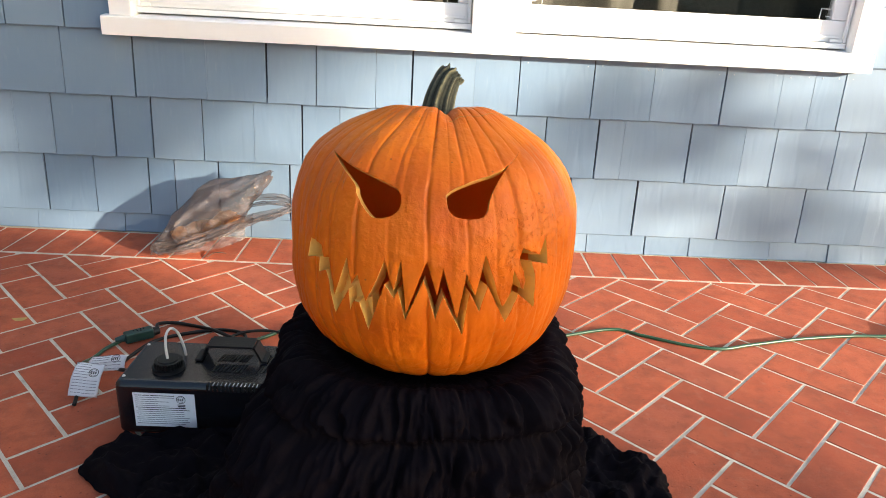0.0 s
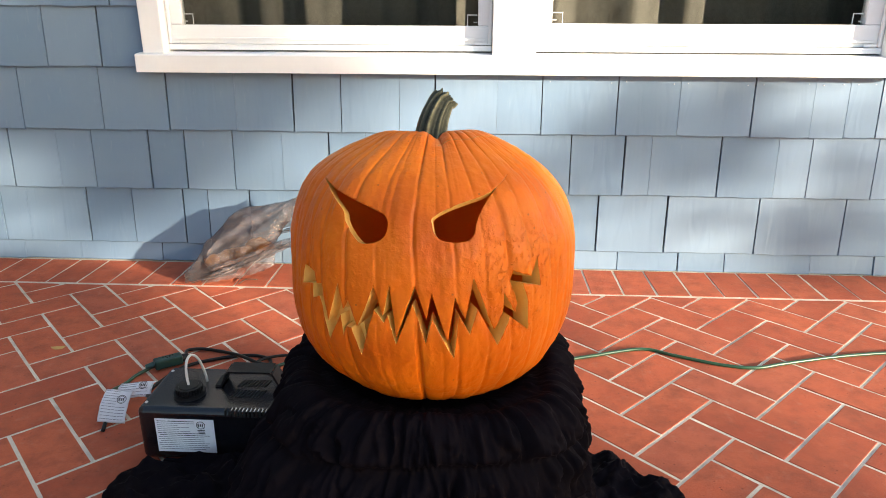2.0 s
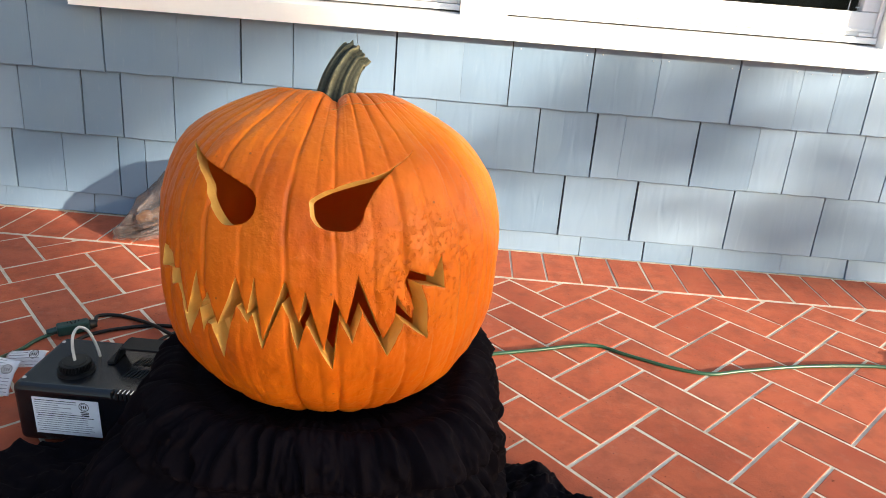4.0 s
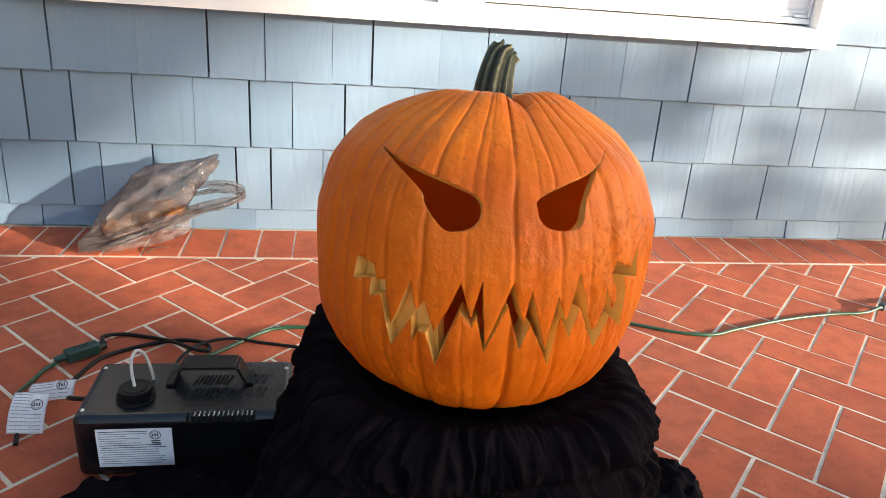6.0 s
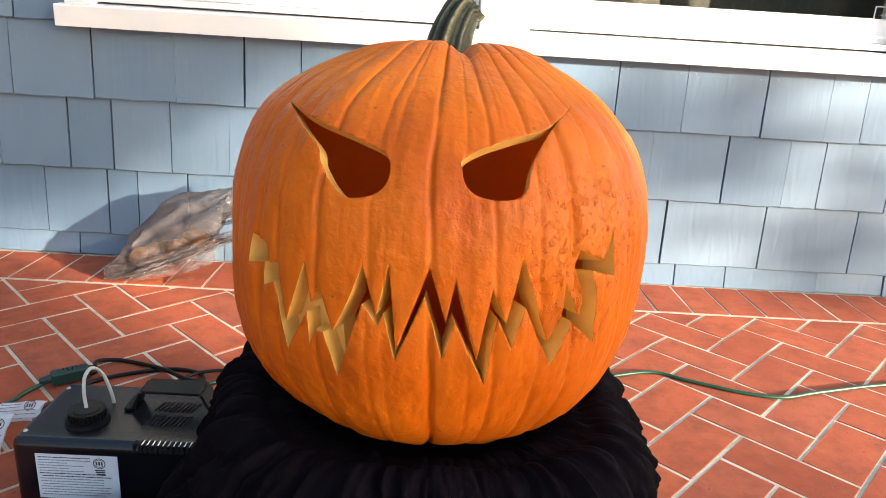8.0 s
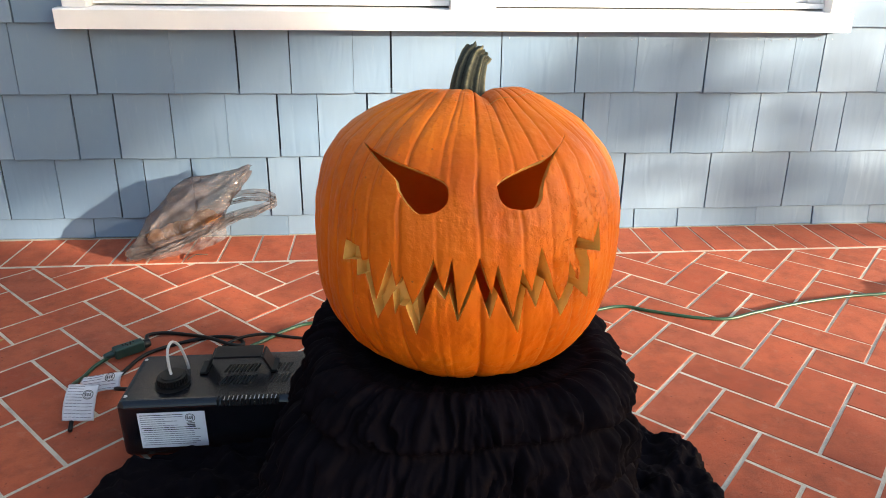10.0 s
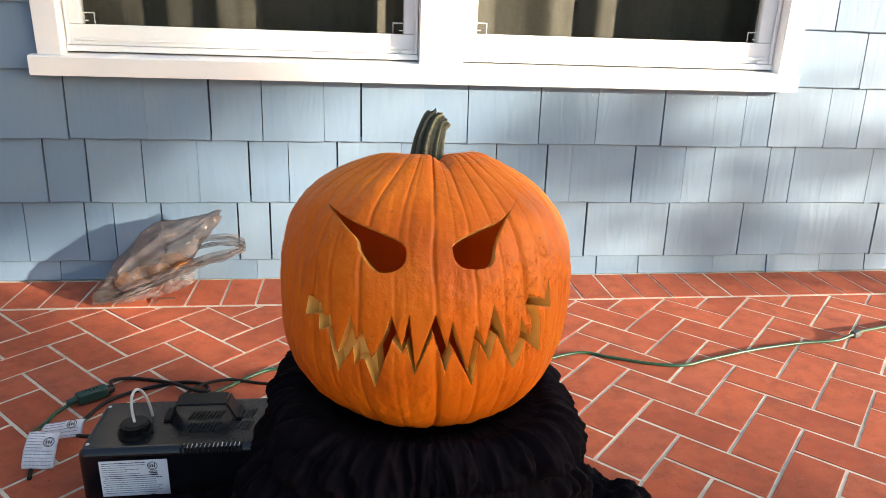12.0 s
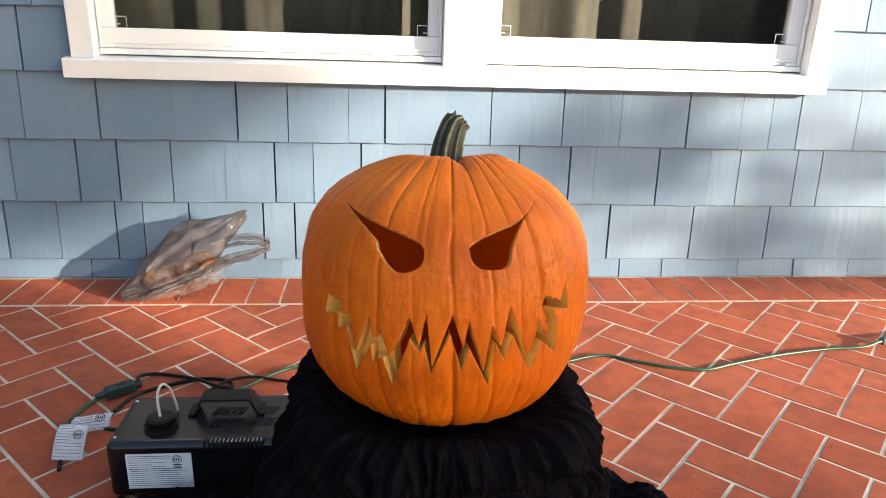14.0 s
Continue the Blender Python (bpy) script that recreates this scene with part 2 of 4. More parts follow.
def thing(name, at, label, category, group="", kind=""):
    ob = new(name)
    ob.location = at
    ob.empty_display_size = 0.02
    ob.matrix_world = Matrix.Translation(at)
    return tagged(ob, label, category, group, kind)


def box(bm, x0, x1, y0, y1, z0, z1, bevel=0.0, seg=2):
    r = bmesh.ops.create_cube(bm, size=1.0, matrix=Matrix.Translation(((x0 + x1) / 2, (y0 + y1) / 2, (z0 + z1) / 2)) @ Matrix.Diagonal((x1 - x0, y1 - y0, z1 - z0, 1)))
    if bevel:
        edges = list({e for v in r["verts"] for e in v.link_edges})
        bmesh.ops.bevel(bm, geom=edges, offset=bevel, segments=seg, affect="EDGES", profile=0.5)
    return bm


def boxed(*a, **k):
    return box(bmesh.new(), *a, **k)


def cyl(bm, c, axis, r0, r1, depth, seg=24):
    m = Matrix.Translation(c) @ Vector(axis).to_track_quat("Z", "Y").to_matrix().to_4x4() @ Matrix.Translation((0, 0, depth / 2))
    bmesh.ops.create_cone(bm, cap_ends=True, segments=seg, radius1=r0, radius2=r1, depth=depth, matrix=m)
    return bm


def spline(points, n=12):
    """A smooth line through the points."""
    p = [Vector(q) for q in points]
    p = [p[0] * 2 - p[1]] + p + [p[-1] * 2 - p[-2]]
    out = []
    for i in range(1, len(p) - 2):
        for k in range(n):
            t = k / n
            a, b, c, d = p[i - 1], p[i], p[i + 1], p[i + 2]
            out.append(0.5 * ((2 * b) + (c - a) * t + (2 * a - 5 * b + 4 * c - d) * t * t + (3 * b - a - 3 * c + d) * t ** 3))
    return out + [p[-2]]


def tube(points, r, seg=10, n=10, bm=None, taper=None):
    bm = bm or bmesh.new()
    line = spline(points, n)
    rings, up = [], Vector((0.13, 0.21, 1)).normalized()
    for i, q in enumerate(line):
        t = (line[min(i + 1, len(line) - 1)] - line[max(i - 1, 0)]).normalized()
        u = t.cross(up)
        if u.length < 0.05:
            u = t.cross(Vector((1, 0, 0)))
        u.normalize()
        v = t.cross(u)
        rad = r if taper is None else r + (taper - r) * i / (len(line) - 1)
        rings.append([bm.verts.new(q + rad * (math.cos(a) * u + math.sin(a) * v)) for a in (2 * math.pi * k / seg for k in range(seg))])
    for a, b in zip(rings, rings[1:]):
        for k in range(seg):
            bm.faces.new((a[k], b[k], b[(k + 1) % seg], a[(k + 1) % seg]))
    bm.faces.new(rings[0])
    bm.faces.new(rings[-1][::-1])
    return bm


def fbm(x, y, z, o=3):
    return noise.fractal(Vector((x, y, z)), 0.9, 2.0, o)


# ---- ground and house ----
WALL_Y = 2.208           # front of the shingle butts
BAND_Y = 1.994           # joint between the paving and the row along the wall

# Unseen ground beyond the patio, pale to bounce light onto upright surfaces.
ground = part("ground", boxed(-150, 150, -150, 150, -0.30, -0.06), BOUNCE_GROUND)
tagged(ground, "unseen open ground, made pale to bounce light", "ground", kind="structure")

patio = part("patio_floor", boxed(-2.6, 2.6, -1.2, 2.24, -0.08, -0.0011), MORTAR)
tagged(patio, "red brick herringbone patio with pale mortar joints", "patio", kind="structure")

WIN_X0, WIN_X1, WIN_Z0, WIN_Z1 = -1.045, 1.125, 0.665, 1.78


def wall_slab():
    bm = bmesh.new()
    y0, y1 = WALL_Y + 0.0185, WALL_Y + 0.15
    box(bm, -3.2, WIN_X0, y0, y1, -0.06, 2.7)
    box(bm, WIN_X1, 3.2, y0, y1, -0.06, 2.7)
    box(bm, WIN_X0, WIN_X1, y0, y1, -0.06, WIN_Z0)
    box(bm, WIN_X0, WIN_X1, y0, y1, WIN_Z1, 2.7)
    return bm


wall = part("wall_north", wall_slab(), SHEATH)
tagged(wall, "house wall clad in blue-grey painted wood shingles", "wall", kind="structure")

# Unseen wall, added to dim the left side; dark so it returns no sun.
sky_blocker = part("wall_west_added", boxed(-2.75, -2.62, -2.2, WALL_Y + 0.018, -0.06, 2.7), plain("dark_blocker_boards", (0.035, 0.032, 0.030), 0.9))
tagged(sky_blocker, "unseen plain dark wall added to keep skylight off the left side", "wall", kind="structure")
# Unseen wall, added so the panes mirror it instead of the bright horizon.
reflected_wall = part("wall_south_added", boxed(-9.0, 12.5, -14.15, -14.0, -0.06, 2.2), plain("dull_grey_boards", (0.10, 0.09, 0.075), 0.9))
tagged(reflected_wall, "unseen plain grey wall added to dull the reflection in the panes", "wall", kind="structure")
room = bmesh.new()
box(room, -1.6, 1.7, 4.40, 4.45, -0.05, 2.6)
box(room, -1.65, -1.6, WALL_Y + 0.15, 4.45, -0.05, 2.6)
box(room, 1.7, 1.75, WALL_Y + 0.15, 4.45, -0.05, 2.6)
tagged(part("wall_room", room, DARK_ROOM), "plain inner walls of the dim room", "wall", kind="structure")
tagged(part("ceiling_room", boxed(-1.65, 1.75, WALL_Y + 0.15, 4.45, 2.6, 2.65), DARK_ROOM), "plain room ceiling", "ceiling", kind="structure")
tagged(part("floor_room", boxed(-1.65, 1.75, WALL_Y + 0.15, 4.45, -0.1, -0.05), DARK_ROOM), "plain room floor", "floor", kind="structure")
tagged(part("roof", boxed(-3.3, 3.3, WALL_Y - 0.02, 4.6, 2.72, 2.80), SHEATH), "plain roof slab over the house", "roof", kind="structure")

# ---- window ----
window = thing("window_1", (0.03, WALL_Y, 0.63), "wide white-painted double window with taupe curtains behind", "window", kind="structure")
F = WALL_Y - 0.022       # front of the casing
sill = bmesh.new()
prof = [(WALL_Y - 0.038, 0.634), (WALL_Y - 0.038, 0.684), (WALL_Y - 0.034, 0.688), (WALL_Y + 0.10, 0.700), (WALL_Y + 0.10, 0.634)]
ends = [[sill.verts.new((x, y, z)) for y, z in prof] for x in (-1.126, 1.184)]
for k in range(5):
    sill.faces.new((ends[0][k], ends[0][(k + 1) % 5], ends[1][(k + 1) % 5], ends[1][k]))
sill.faces.new(ends[0][::-1]), sill.faces.new(ends[1])
bmesh.ops.recalc_face_normals(sill, faces=sill.faces)
part("window_sill", sill, WHITE, window)
for x0, x1 in ((-1.106, -1.040), (-0.036, 0.095), (1.118, 1.180)):
    part("casing", boxed(x0, x1, F, WALL_Y + 0.10, 0.689, WIN_Z1 + 0.02, bevel=0.003), WHITE, window)
part("casing_head", boxed(-1.126, 1.20, F - 0.004, WALL_Y + 0.10, WIN_Z1 + 0.021, WIN_Z1 + 0.11, bevel=0.003), WHITE, window)


def sash(x0, x1, gx0, gx1, gz0, parent):
    """One sliding sash with its track, its pane and the corner clips of the screen."""
    y0 = WALL_Y + 0.030
    part("sash_rail", boxed(x0, x1, y0, y0 + 0.035, 0.716, gz0, bevel=0.003), WHITE, parent)
    part("sash_rail", boxed(x0, x1, y0, y0 + 0.035, WIN_Z1 - 0.05, WIN_Z1, bevel=0.003), WHITE, parent)
    part("sash_stile", boxed(x0, gx0, y0 + 0.001, y0 + 0.034, gz0 + 0.0005, WIN_Z1 - 0.0505, bevel=0.003), WHITE, parent)
    part("sash_stile", boxed(gx1, x1, y0 + 0.001, y0 + 0.034, gz0 + 0.0005, WIN_Z1 - 0.0505, bevel=0.003), WHITE, parent)
    part("sash_track", boxed(x0, x1, y0 - 0.014, y0 + 0.04, 0.6985, 0.715, bevel=0.002), WHITE, parent)
    part("sash_bead", boxed(x0 + 0.02, x1 - 0.02, y0 - 0.005, y0 - 0.0005, 0.728, 0.736, bevel=0.0015), WHITE, parent)
    pane = part("pane", boxed(gx0 - 0.004, gx1 + 0.004, y0 + 0.018, y0 + 0.022, gz0 - 0.004, WIN_Z1 - 0.046), GLASS, parent)
    pane.visible_shadow = False
    for cx, s in ((gx0 + 0.002, 1), (gx1 - 0.002, -1)):
        bm = bmesh.new()
        y, w = y0 + 0.012, 0.0014
        for a, b, c, d in ((0, 0.030, 0.029, 0.031), (0.029, 0.031, 0, 0.031), (0.0, 0.012, 0.008, 0.010)):
            xa, xb = sorted((cx + s * a, cx + s * b))
            box(bm, xa, xb, y, y + 2 * w, gz0 + c + 0.001, gz0 + d + 0.002)
        part("screen_clip", bm, CLIP, parent, "small pale wire clip")
    for xa, xb in ((x0 + 0.0015, x0 + 0.011), (x1 - 0.011, x1 - 0.0015)):
        part("jamb_stop", boxed(xa, xb, y0 - 0.011, y0 - 0.0015, 0.7165, WIN_Z1 - 0.002, bevel=0.002), WHITE, parent)
    for xa, xb in ((x0 + 0.0125, x0 + 0.040), (x1 - 0.052, x1 - 0.0125)):
        part("corner_stop", boxed(xa, xb, y0 - 0.010, y0 - 0.0055, 0.7165, 0.7265, bevel=0.0015), WHITE, parent)
    for px in (x0 + 0.10, x0 + 0.135):
        part("weep_cover", boxed(px, px + 0.026, y0 - 0.0165, y0 - 0.0145, 0.703, 0.708, bevel=0.0008), WHITE, parent)


sash(-1.039, -0.037, -0.995, -0.080, 0.772, window)
sash(0.096, 1.117, 0.143, 1.062, 0.780, window)


def curtain(x0, x1, seed):
    bm = bmesh.new()
    nx, nz = 220, 10
    rows = []
    for k in range(nz + 1):
        z = 0.30 + 1.65 * k / nz
        row = []
        for i in range(nx + 1):
            u = i / nx
            x = x0 + (x1 - x0) * u
            ph = u * (x1 - x0) / 0.21 * 2 * math.pi + 2.6 * fbm(u * 4, seed, 0.1)
            row.append(bm.verts.new((x, WALL_Y + 0.26 + 0.024 * math.sin(ph) + 0.006 * math.sin(2.3 * ph + seed) + 0.004 * fbm(u * 40, z * 2, seed), z)))
        rows.append(row)
    for a, b in zip(rows, rows[1:]):
        for i in range(nx):
            bm.faces.new((a[i], a[i + 1], b[i + 1], b[i]))
    bmesh.ops.solidify(bm, geom=bm.faces[:], thickness=0.002)
    ob = part("curtain", bm, CURTAIN, None, smooth=True)
    return tagged(ob, "taupe pleated curtain hanging behind the window pane", "curtain", "window curtains")


curtain(-1.40, 0.02, 1.0)
curtain(0.04, 1.58, 5.0)
rod = tube([(-1.3, WALL_Y + 0.26, 1.965), (0, WALL_Y + 0.26, 1.965), (1.35, WALL_Y + 0.26, 1.965)], 0.014)
tagged(part("curtain_rod", rod, STEEL), "metal curtain rod above the window", "curtain rod")

# ---- the carved pumpkin ----
PX, PY, PZ, PR, P_UP, P_DOWN, P_N, P_LOW = -0.135, 0.958, 0.476, 0.195, 0.192, 0.168, 2.6, 2.45
rng = random.Random(7)
GROOVES = []
ang = -math.pi + 0.05
while ang < math.pi - 0.12:
    GROOVES.append((ang, rng.uniform(0.30, 0.85), rng.uniform(0.022, 0.040)))
    ang += rng.uniform(0.11, 0.23)
GROOVES = [g for g in GROOVES if abs(g[0] + 0.035) > 0.10] + [(-0.035, 1.15, 0.030)]
FAINT = [(rng.uniform(-math.pi, math.pi), rng.uniform(0.10, 0.30), rng.uniform(0.010, 0.020)) for _ in range(42)]


def rib(th):
    """How far the skin dips at this angle, from 0 to about 1: a narrow crease with rounded lobes on both sides."""
    d = 0.0
    for a, k, w in GROOVES + FAINT:
        e = abs((th - a + math.pi) % (2 * math.pi) - math.pi)
        d += k * (0.45 * math.exp(-(e / (0.40 * w)) ** 2) + 0.55 * math.exp(-e / w)) if e < 0.3 else 0.0
    return d


def pumpkin_point(th, psi, shrink=0.0, detail=True):
    """th: angle from the carved side; psi: from the bottom (-90) to the top (90 degrees)."""
    c, s = max(math.cos(psi), 0.0), math.sin(psi)
    n = P_N if s > 0 else P_LOW
    r = (PR - shrink) * c ** (2 / n)
    h = (P_UP if s > 0 else P_DOWN) - shrink
    z = math.copysign(h * abs(s) ** (2 / n), s)
    if detail:
        g = rib(th + 0.03 * math.sin(2.0 * psi) + 0.012 * fbm(psi * 3, th * 2, 4.0))
        g *= max(0.35, 0.95 + 0.6 * fbm(th * 5, psi * 2.4, 6.0, 2))
        fade = min(1.0, r / 0.05)
        dip = 0.0041 * g * fade * (1 + 0.45 * max(0.0, -s) - 0.25 * max(0.0, s) ** 2)
        bump = 0.0016 * fbm(math.sin(th) * 9, math.cos(th) * 9, psi * 5, 3) + 0.0032 * fbm(math.sin(th) * 2.2, math.cos(th) * 2.2, psi * 1.5, 2)
        wart = max(0.0, 1 - ((th - 0.55) / 0.30) ** 2) * max(0.0, 1 - ((psi + 0.05) / 0.45) ** 2)
        bump += 0.0022 * wart * fbm(th * 22, psi * 30, 2.0, 3)
        full = max(0.0, math.sin(2 * psi)) * (0.004 * max(0.0, -math.sin(th + 0.3)) + 0.001 * max(0.0, math.sin(th))) if s > 0 else 0.0
        r += bump - dip + full
        z += 0.35 * full - 0.35 * dip * math.copysign(1, s)
        z -= 0.0026 * min(g, 1.2) * max(0.0, (s - 0.75) / 0.25) * fade
    if s > 0:
        # the crown leans back, with a raised rim round the hollow of the stem
        lean = max(0.0, 0.025 - r * math.cos(th))
        valley = 1 - 0.75 * math.exp(-((th - 0.15) / 0.16) ** 2)
        rim = (0.0065 + 0.0065 * math.cos(th) + 0.0015 * math.sin(th)) * valley
        z += rim * math.exp(-((r - 0.056) / 0.034) ** 2) - 0.12 * lean * s - 0.022 * math.exp(-(r / 0.034) ** 2)
    elif detail:
        z += 0.012 * math.exp(-(r / 0.05) ** 2)
    return Vector((PX + r * math.sin(th), PY - r * math.cos(th), PZ + z))


def shell_surface(bm, nt, npsi, shrink, detail, flip, mat):
    rings, wall_in = [], shrink
    for j in range(1, npsi):
        psi = -math.pi / 2 + math.pi * j / npsi
        shrink = wall_in * (1.75 if psi < 0.15 else 1.75 - 1.05 * min(1.0, (psi - 0.15) / 0.40)) if wall_in else 0.0
        rings.append([bm.verts.new(pumpkin_point(2 * math.pi * i / nt - math.pi, psi, shrink, detail)) for i in range(nt)])
    caps = [bm.verts.new(pumpkin_point(0, s * math.pi / 2, shrink, detail)) for s in (-1, 1)]
    faces = []
    for a, b in zip(rings, rings[1:]):
        for i in range(nt):
            faces.append((a[i], a[(i + 1) % nt], b[(i + 1) % nt], b[i]))
    for i in range(nt):
        faces.append((caps[0], rings[0][(i + 1) % nt], rings[0][i]))
        faces.append((caps[1], rings[-1][i], rings[-1][(i + 1) % nt]))
    for f in faces:
        nf = bm.faces.new(f[::-1] if flip else f)
        nf.material_index, nf.smooth = mat, True


def level(mm):
    """The angle psi at which the skin is so many millimetres above the ground."""
    t = (mm / 1000 - PZ) / (P_UP if mm / 1000 > PZ else P_DOWN)
    return math.asin(math.copysign(min(1.0, abs(t)) ** ((P_N if t > 0 else P_LOW) / 2), t))


# outlines of the carving: angle in degrees, height in millimetres
MOUTH_TOP = [(-51.5, 521), (-44.9, 518), (-43.3, 504), (-40.5, 507), (-39.7, 493), (-37.5, 461), (-32.2, 514), (-30.0, 483), (-27.5, 497), (-24.0, 465),
             (-20.5, 491), (-17.5, 520), (-13.8, 485), (-11.5, 524), (-9.1, 458), (-2.8, 524), (1.3, 483), (3.0, 516), (8.5, 454), (11.0, 510),
             (14.5, 483), (17.6, 532), (25.2, 464), (28.4, 483), (28.9, 509), (33.2, 484), (34.0, 481), (34.6, 491), (31.7, 521), (33.0, 533), (40.9, 521), (44.0, 542)]
MOUTH_LOW = [(-52.4, 496), (-45.9, 502), (-45.8, 483), (-42.1, 489), (-37.6, 436), (-31.1, 475), (-30.7, 447), (-29.1, 461), (-26.5, 462), (-23.2, 426),
             (-17.1, 491), (-13.5, 476), (-12.3, 486), (-9.3, 450), (-3.6, 501), (1.0, 453), (3.3, 483), (10.9, 431), (12.6, 487), (16.3, 462),
             (18.9, 494), (27.0, 442), (31.3, 478), (40.4, 452), (39.1, 493), (36.6, 516), (45.5, 506)]
EYE_A = [(-57.5, 621), (-41.2, 614), (-27.6, 608), (-17.4, 601), (-14.4, 595), (-13.6, 587), (-14.2, 578), (-16.7, 571), (-20.6, 567), (-24.1, 567), (-28.3, 576), (-32.1, 587), (-35.1, 598), (-47.9, 613)]
EYE_B = [(43.4, 633), (28.2, 619), (17.7, 613), (8.7, 606), (3.4, 598), (3.3, 591), (3.9, 583), (6.0, 576), (9.3, 573), (13.6, 572), (16.6, 574), (18.9, 581), (20.5, 593), (24.4, 607), (31.7, 621)]


def knife(outline, centre_mm, back, steps, reach, aside=0.0, scooped=False):
    """A prism through the shell along the outline, cut towards the pumpkin's middle."""
    from mathutils.geometry import tessellate_polygon
    bm = bmesh.new()
    pts = []
    n = len(outline)
    for i, (a, z) in enumerate(outline):
        if steps == 1:
            pts.append((a, z))
            continue
        p = [Vector(outline[(i + d) % n]) for d in (-1, 0, 1, 2)]
        if i == 0:
            p[0] = 2 * p[1] - p[2]
        if i == n - 1:
            p[3] = 2 * p[2] - p[1]
        for k in range(steps):
            t = k / steps
            q = 0.5 * (2 * p[1] + (p[2] - p[0]) * t + (2 * p[0] - 5 * p[1] + 4 * p[2] - p[3]) * t * t + (3 * p[1] - p[0] - 3 * p[2] + p[3]) * t ** 3)
            pts.append((q.x, q.y))
    skin = [pumpkin_point(radians(a), level(z), 0, False) for a, z in pts]
    c = Vector((PX + aside, PY + back, centre_mm / 1000))
    inner = []
    for (a, z), q in zip(pts, skin):
        # the far end of the grin is only scooped out, not cut through
        deep = min(1.0, max(0.0, (a + 20) / 7)) if scooped else 1.0
        inner.append(1 - (1 - reach[0]) * deep - (1 - deep) * 0.017 / (q - c).length)
    rings = [[bm.verts.new(c + (q - c) * k) for q, k in zip(skin, inner)], [bm.verts.new(c + (q - c) * reach[1]) for q in skin]]
    for tri in tessellate_polygon([[Vector((a, z / 2.5, 0)) for a, z in pts]]):
        bm.faces.new([rings[0][i] for i in tri])
        bm.faces.new([rings[1][i] for i in tri][::-1])
    n = len(pts)
    for i in range(n):
        bm.faces.new((rings[0][i], rings[0][(i + 1) % n], rings[1][(i + 1) % n], rings[1][i]))
    bmesh.ops.recalc_face_normals(bm, faces=bm.faces)
    return bm


def carve(body, knives):
    for bm in knives:
        tool = new("tool", finish(bm, "tool", FLESH_CUT))
        mod = body.modifiers.new("cut", "BOOLEAN")
        mod.operation, mod.solver, mod.object = "DIFFERENCE", "MANIFOLD", tool
        cut = bpy.data.meshes.new_from_object(body.evaluated_get(bpy.context.evaluated_depsgraph_get()))
        body.modifiers.clear()
        body.data = cut
        bpy.data.objects.remove(tool)


pumpkin = thing("carved_pumpkin", (PX, PY, 0.304), "large orange pumpkin carved with slanted eyes and jagged grin", "pumpkin")
bm = bmesh.new()
shell_surface(bm, 760, 150, 0.0, True, False, 0)
shell_surface(bm, 72, 36, 0.018, False, True, 1)
shell = new("shell", finish(bm, "shell", [SKIN, FLESH_IN, FLESH_CUT]))
drain = cyl(bmesh.new(), (PX + 0.05, PY + 0.03, 0.20), (0, 0, 1), 0.05, 0.05, 0.14, 32)
carve(shell, [knife(EYE_A, 410, 0.24, 5, (0.80, 1.2)), knife(EYE_B, 390, 0.22, 5, (0.80, 1.2), 0.05), knife(MOUTH_TOP + MOUTH_LOW[::-1], 465, 0.03, 1, (0.15, 3.0), scooped=True), drain])
shell.parent = pumpkin
shell.matrix_parent_inverse = pumpkin.matrix_world.inverted()

# stem: a ridged, bent stalk with a broken end
bm = bmesh.new()
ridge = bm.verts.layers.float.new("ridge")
line = spline([(-0.140, 0.958, 0.636), (-0.138, 0.962, 0.656), (-0.134, 0.974, 0.679), (-0.127, 0.990, 0.697), (-0.121, 0.998, 0.704)], 8)
rings, seg = [], 108
for i, q in enumerate(line):
    t = i / (len(line) - 1)
    tan = (line[min(i + 1, len(line) - 1)] - line[max(i - 1, 0)]).normalized()
    u = tan.cross(Vector((0, 1, 0))).normalized()
    v = tan.cross(u)
    rad = 0.0218 - 0.0058 * min(1, t * 1.4) + 0.007 * max(0, 0.25 - t) / 0.25
    ring = []
    for k in range(seg):
        a = 2 * math.pi * k / seg + 0.35 * t
        f = 1 + 0.05 * math.cos(5 * a) + 0.10 * math.cos(9 * a + 1) + 0.055 * math.cos(19 * a) + 0.05 * fbm(math.cos(a) * 3, math.sin(a) * 3, t * 2)
        end = 0.006 * fbm(math.cos(a) * 2, math.sin(a) * 2, 9.0) * max(0, t - 0.9) * 10
        ring.append(bm.verts.new(q + rad * f * (math.cos(a) * u + math.sin(a) * v) + tan * end))
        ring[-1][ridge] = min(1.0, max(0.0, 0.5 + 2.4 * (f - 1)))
    rings.append(ring)
for a, b in zip(rings, rings[1:]):
    for k in range(seg):
        bm.faces.new((a[k], a[(k + 1) % seg], b[(k + 1) % seg], b[k]))
tip = bm.verts.new(line[-1] - 0.004 * (line[-1] - line[-2]).normalized())
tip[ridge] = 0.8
for k in range(seg):
    bm.faces.new((rings[-1][k], rings[-1][(k + 1) % seg], tip))
bmesh.ops.recalc_face_normals(bm, faces=bm.faces)
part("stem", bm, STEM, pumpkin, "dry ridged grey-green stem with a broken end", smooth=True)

# the thin line where the lid was cut
seam = []
for k in range(76):
    a = radians(8 + 96 * k / 75)
    zz = 661 - 16 * max(0, (k / 3 - 14) / 11) ** 2 + 0.35 * math.sin(k * 0.23)
    seam.append(pumpkin_point(a, level(zz)) + Vector((0, 0, 0.0004)))
part("lid_cut", tube(seam, 0.0004, 6, 2), ORANGE_PULP, pumpkin, "thin pale line of the cut lid", smooth=True)

# ---- black cloth over its support ----
CCX, CCY = -0.137, 0.957
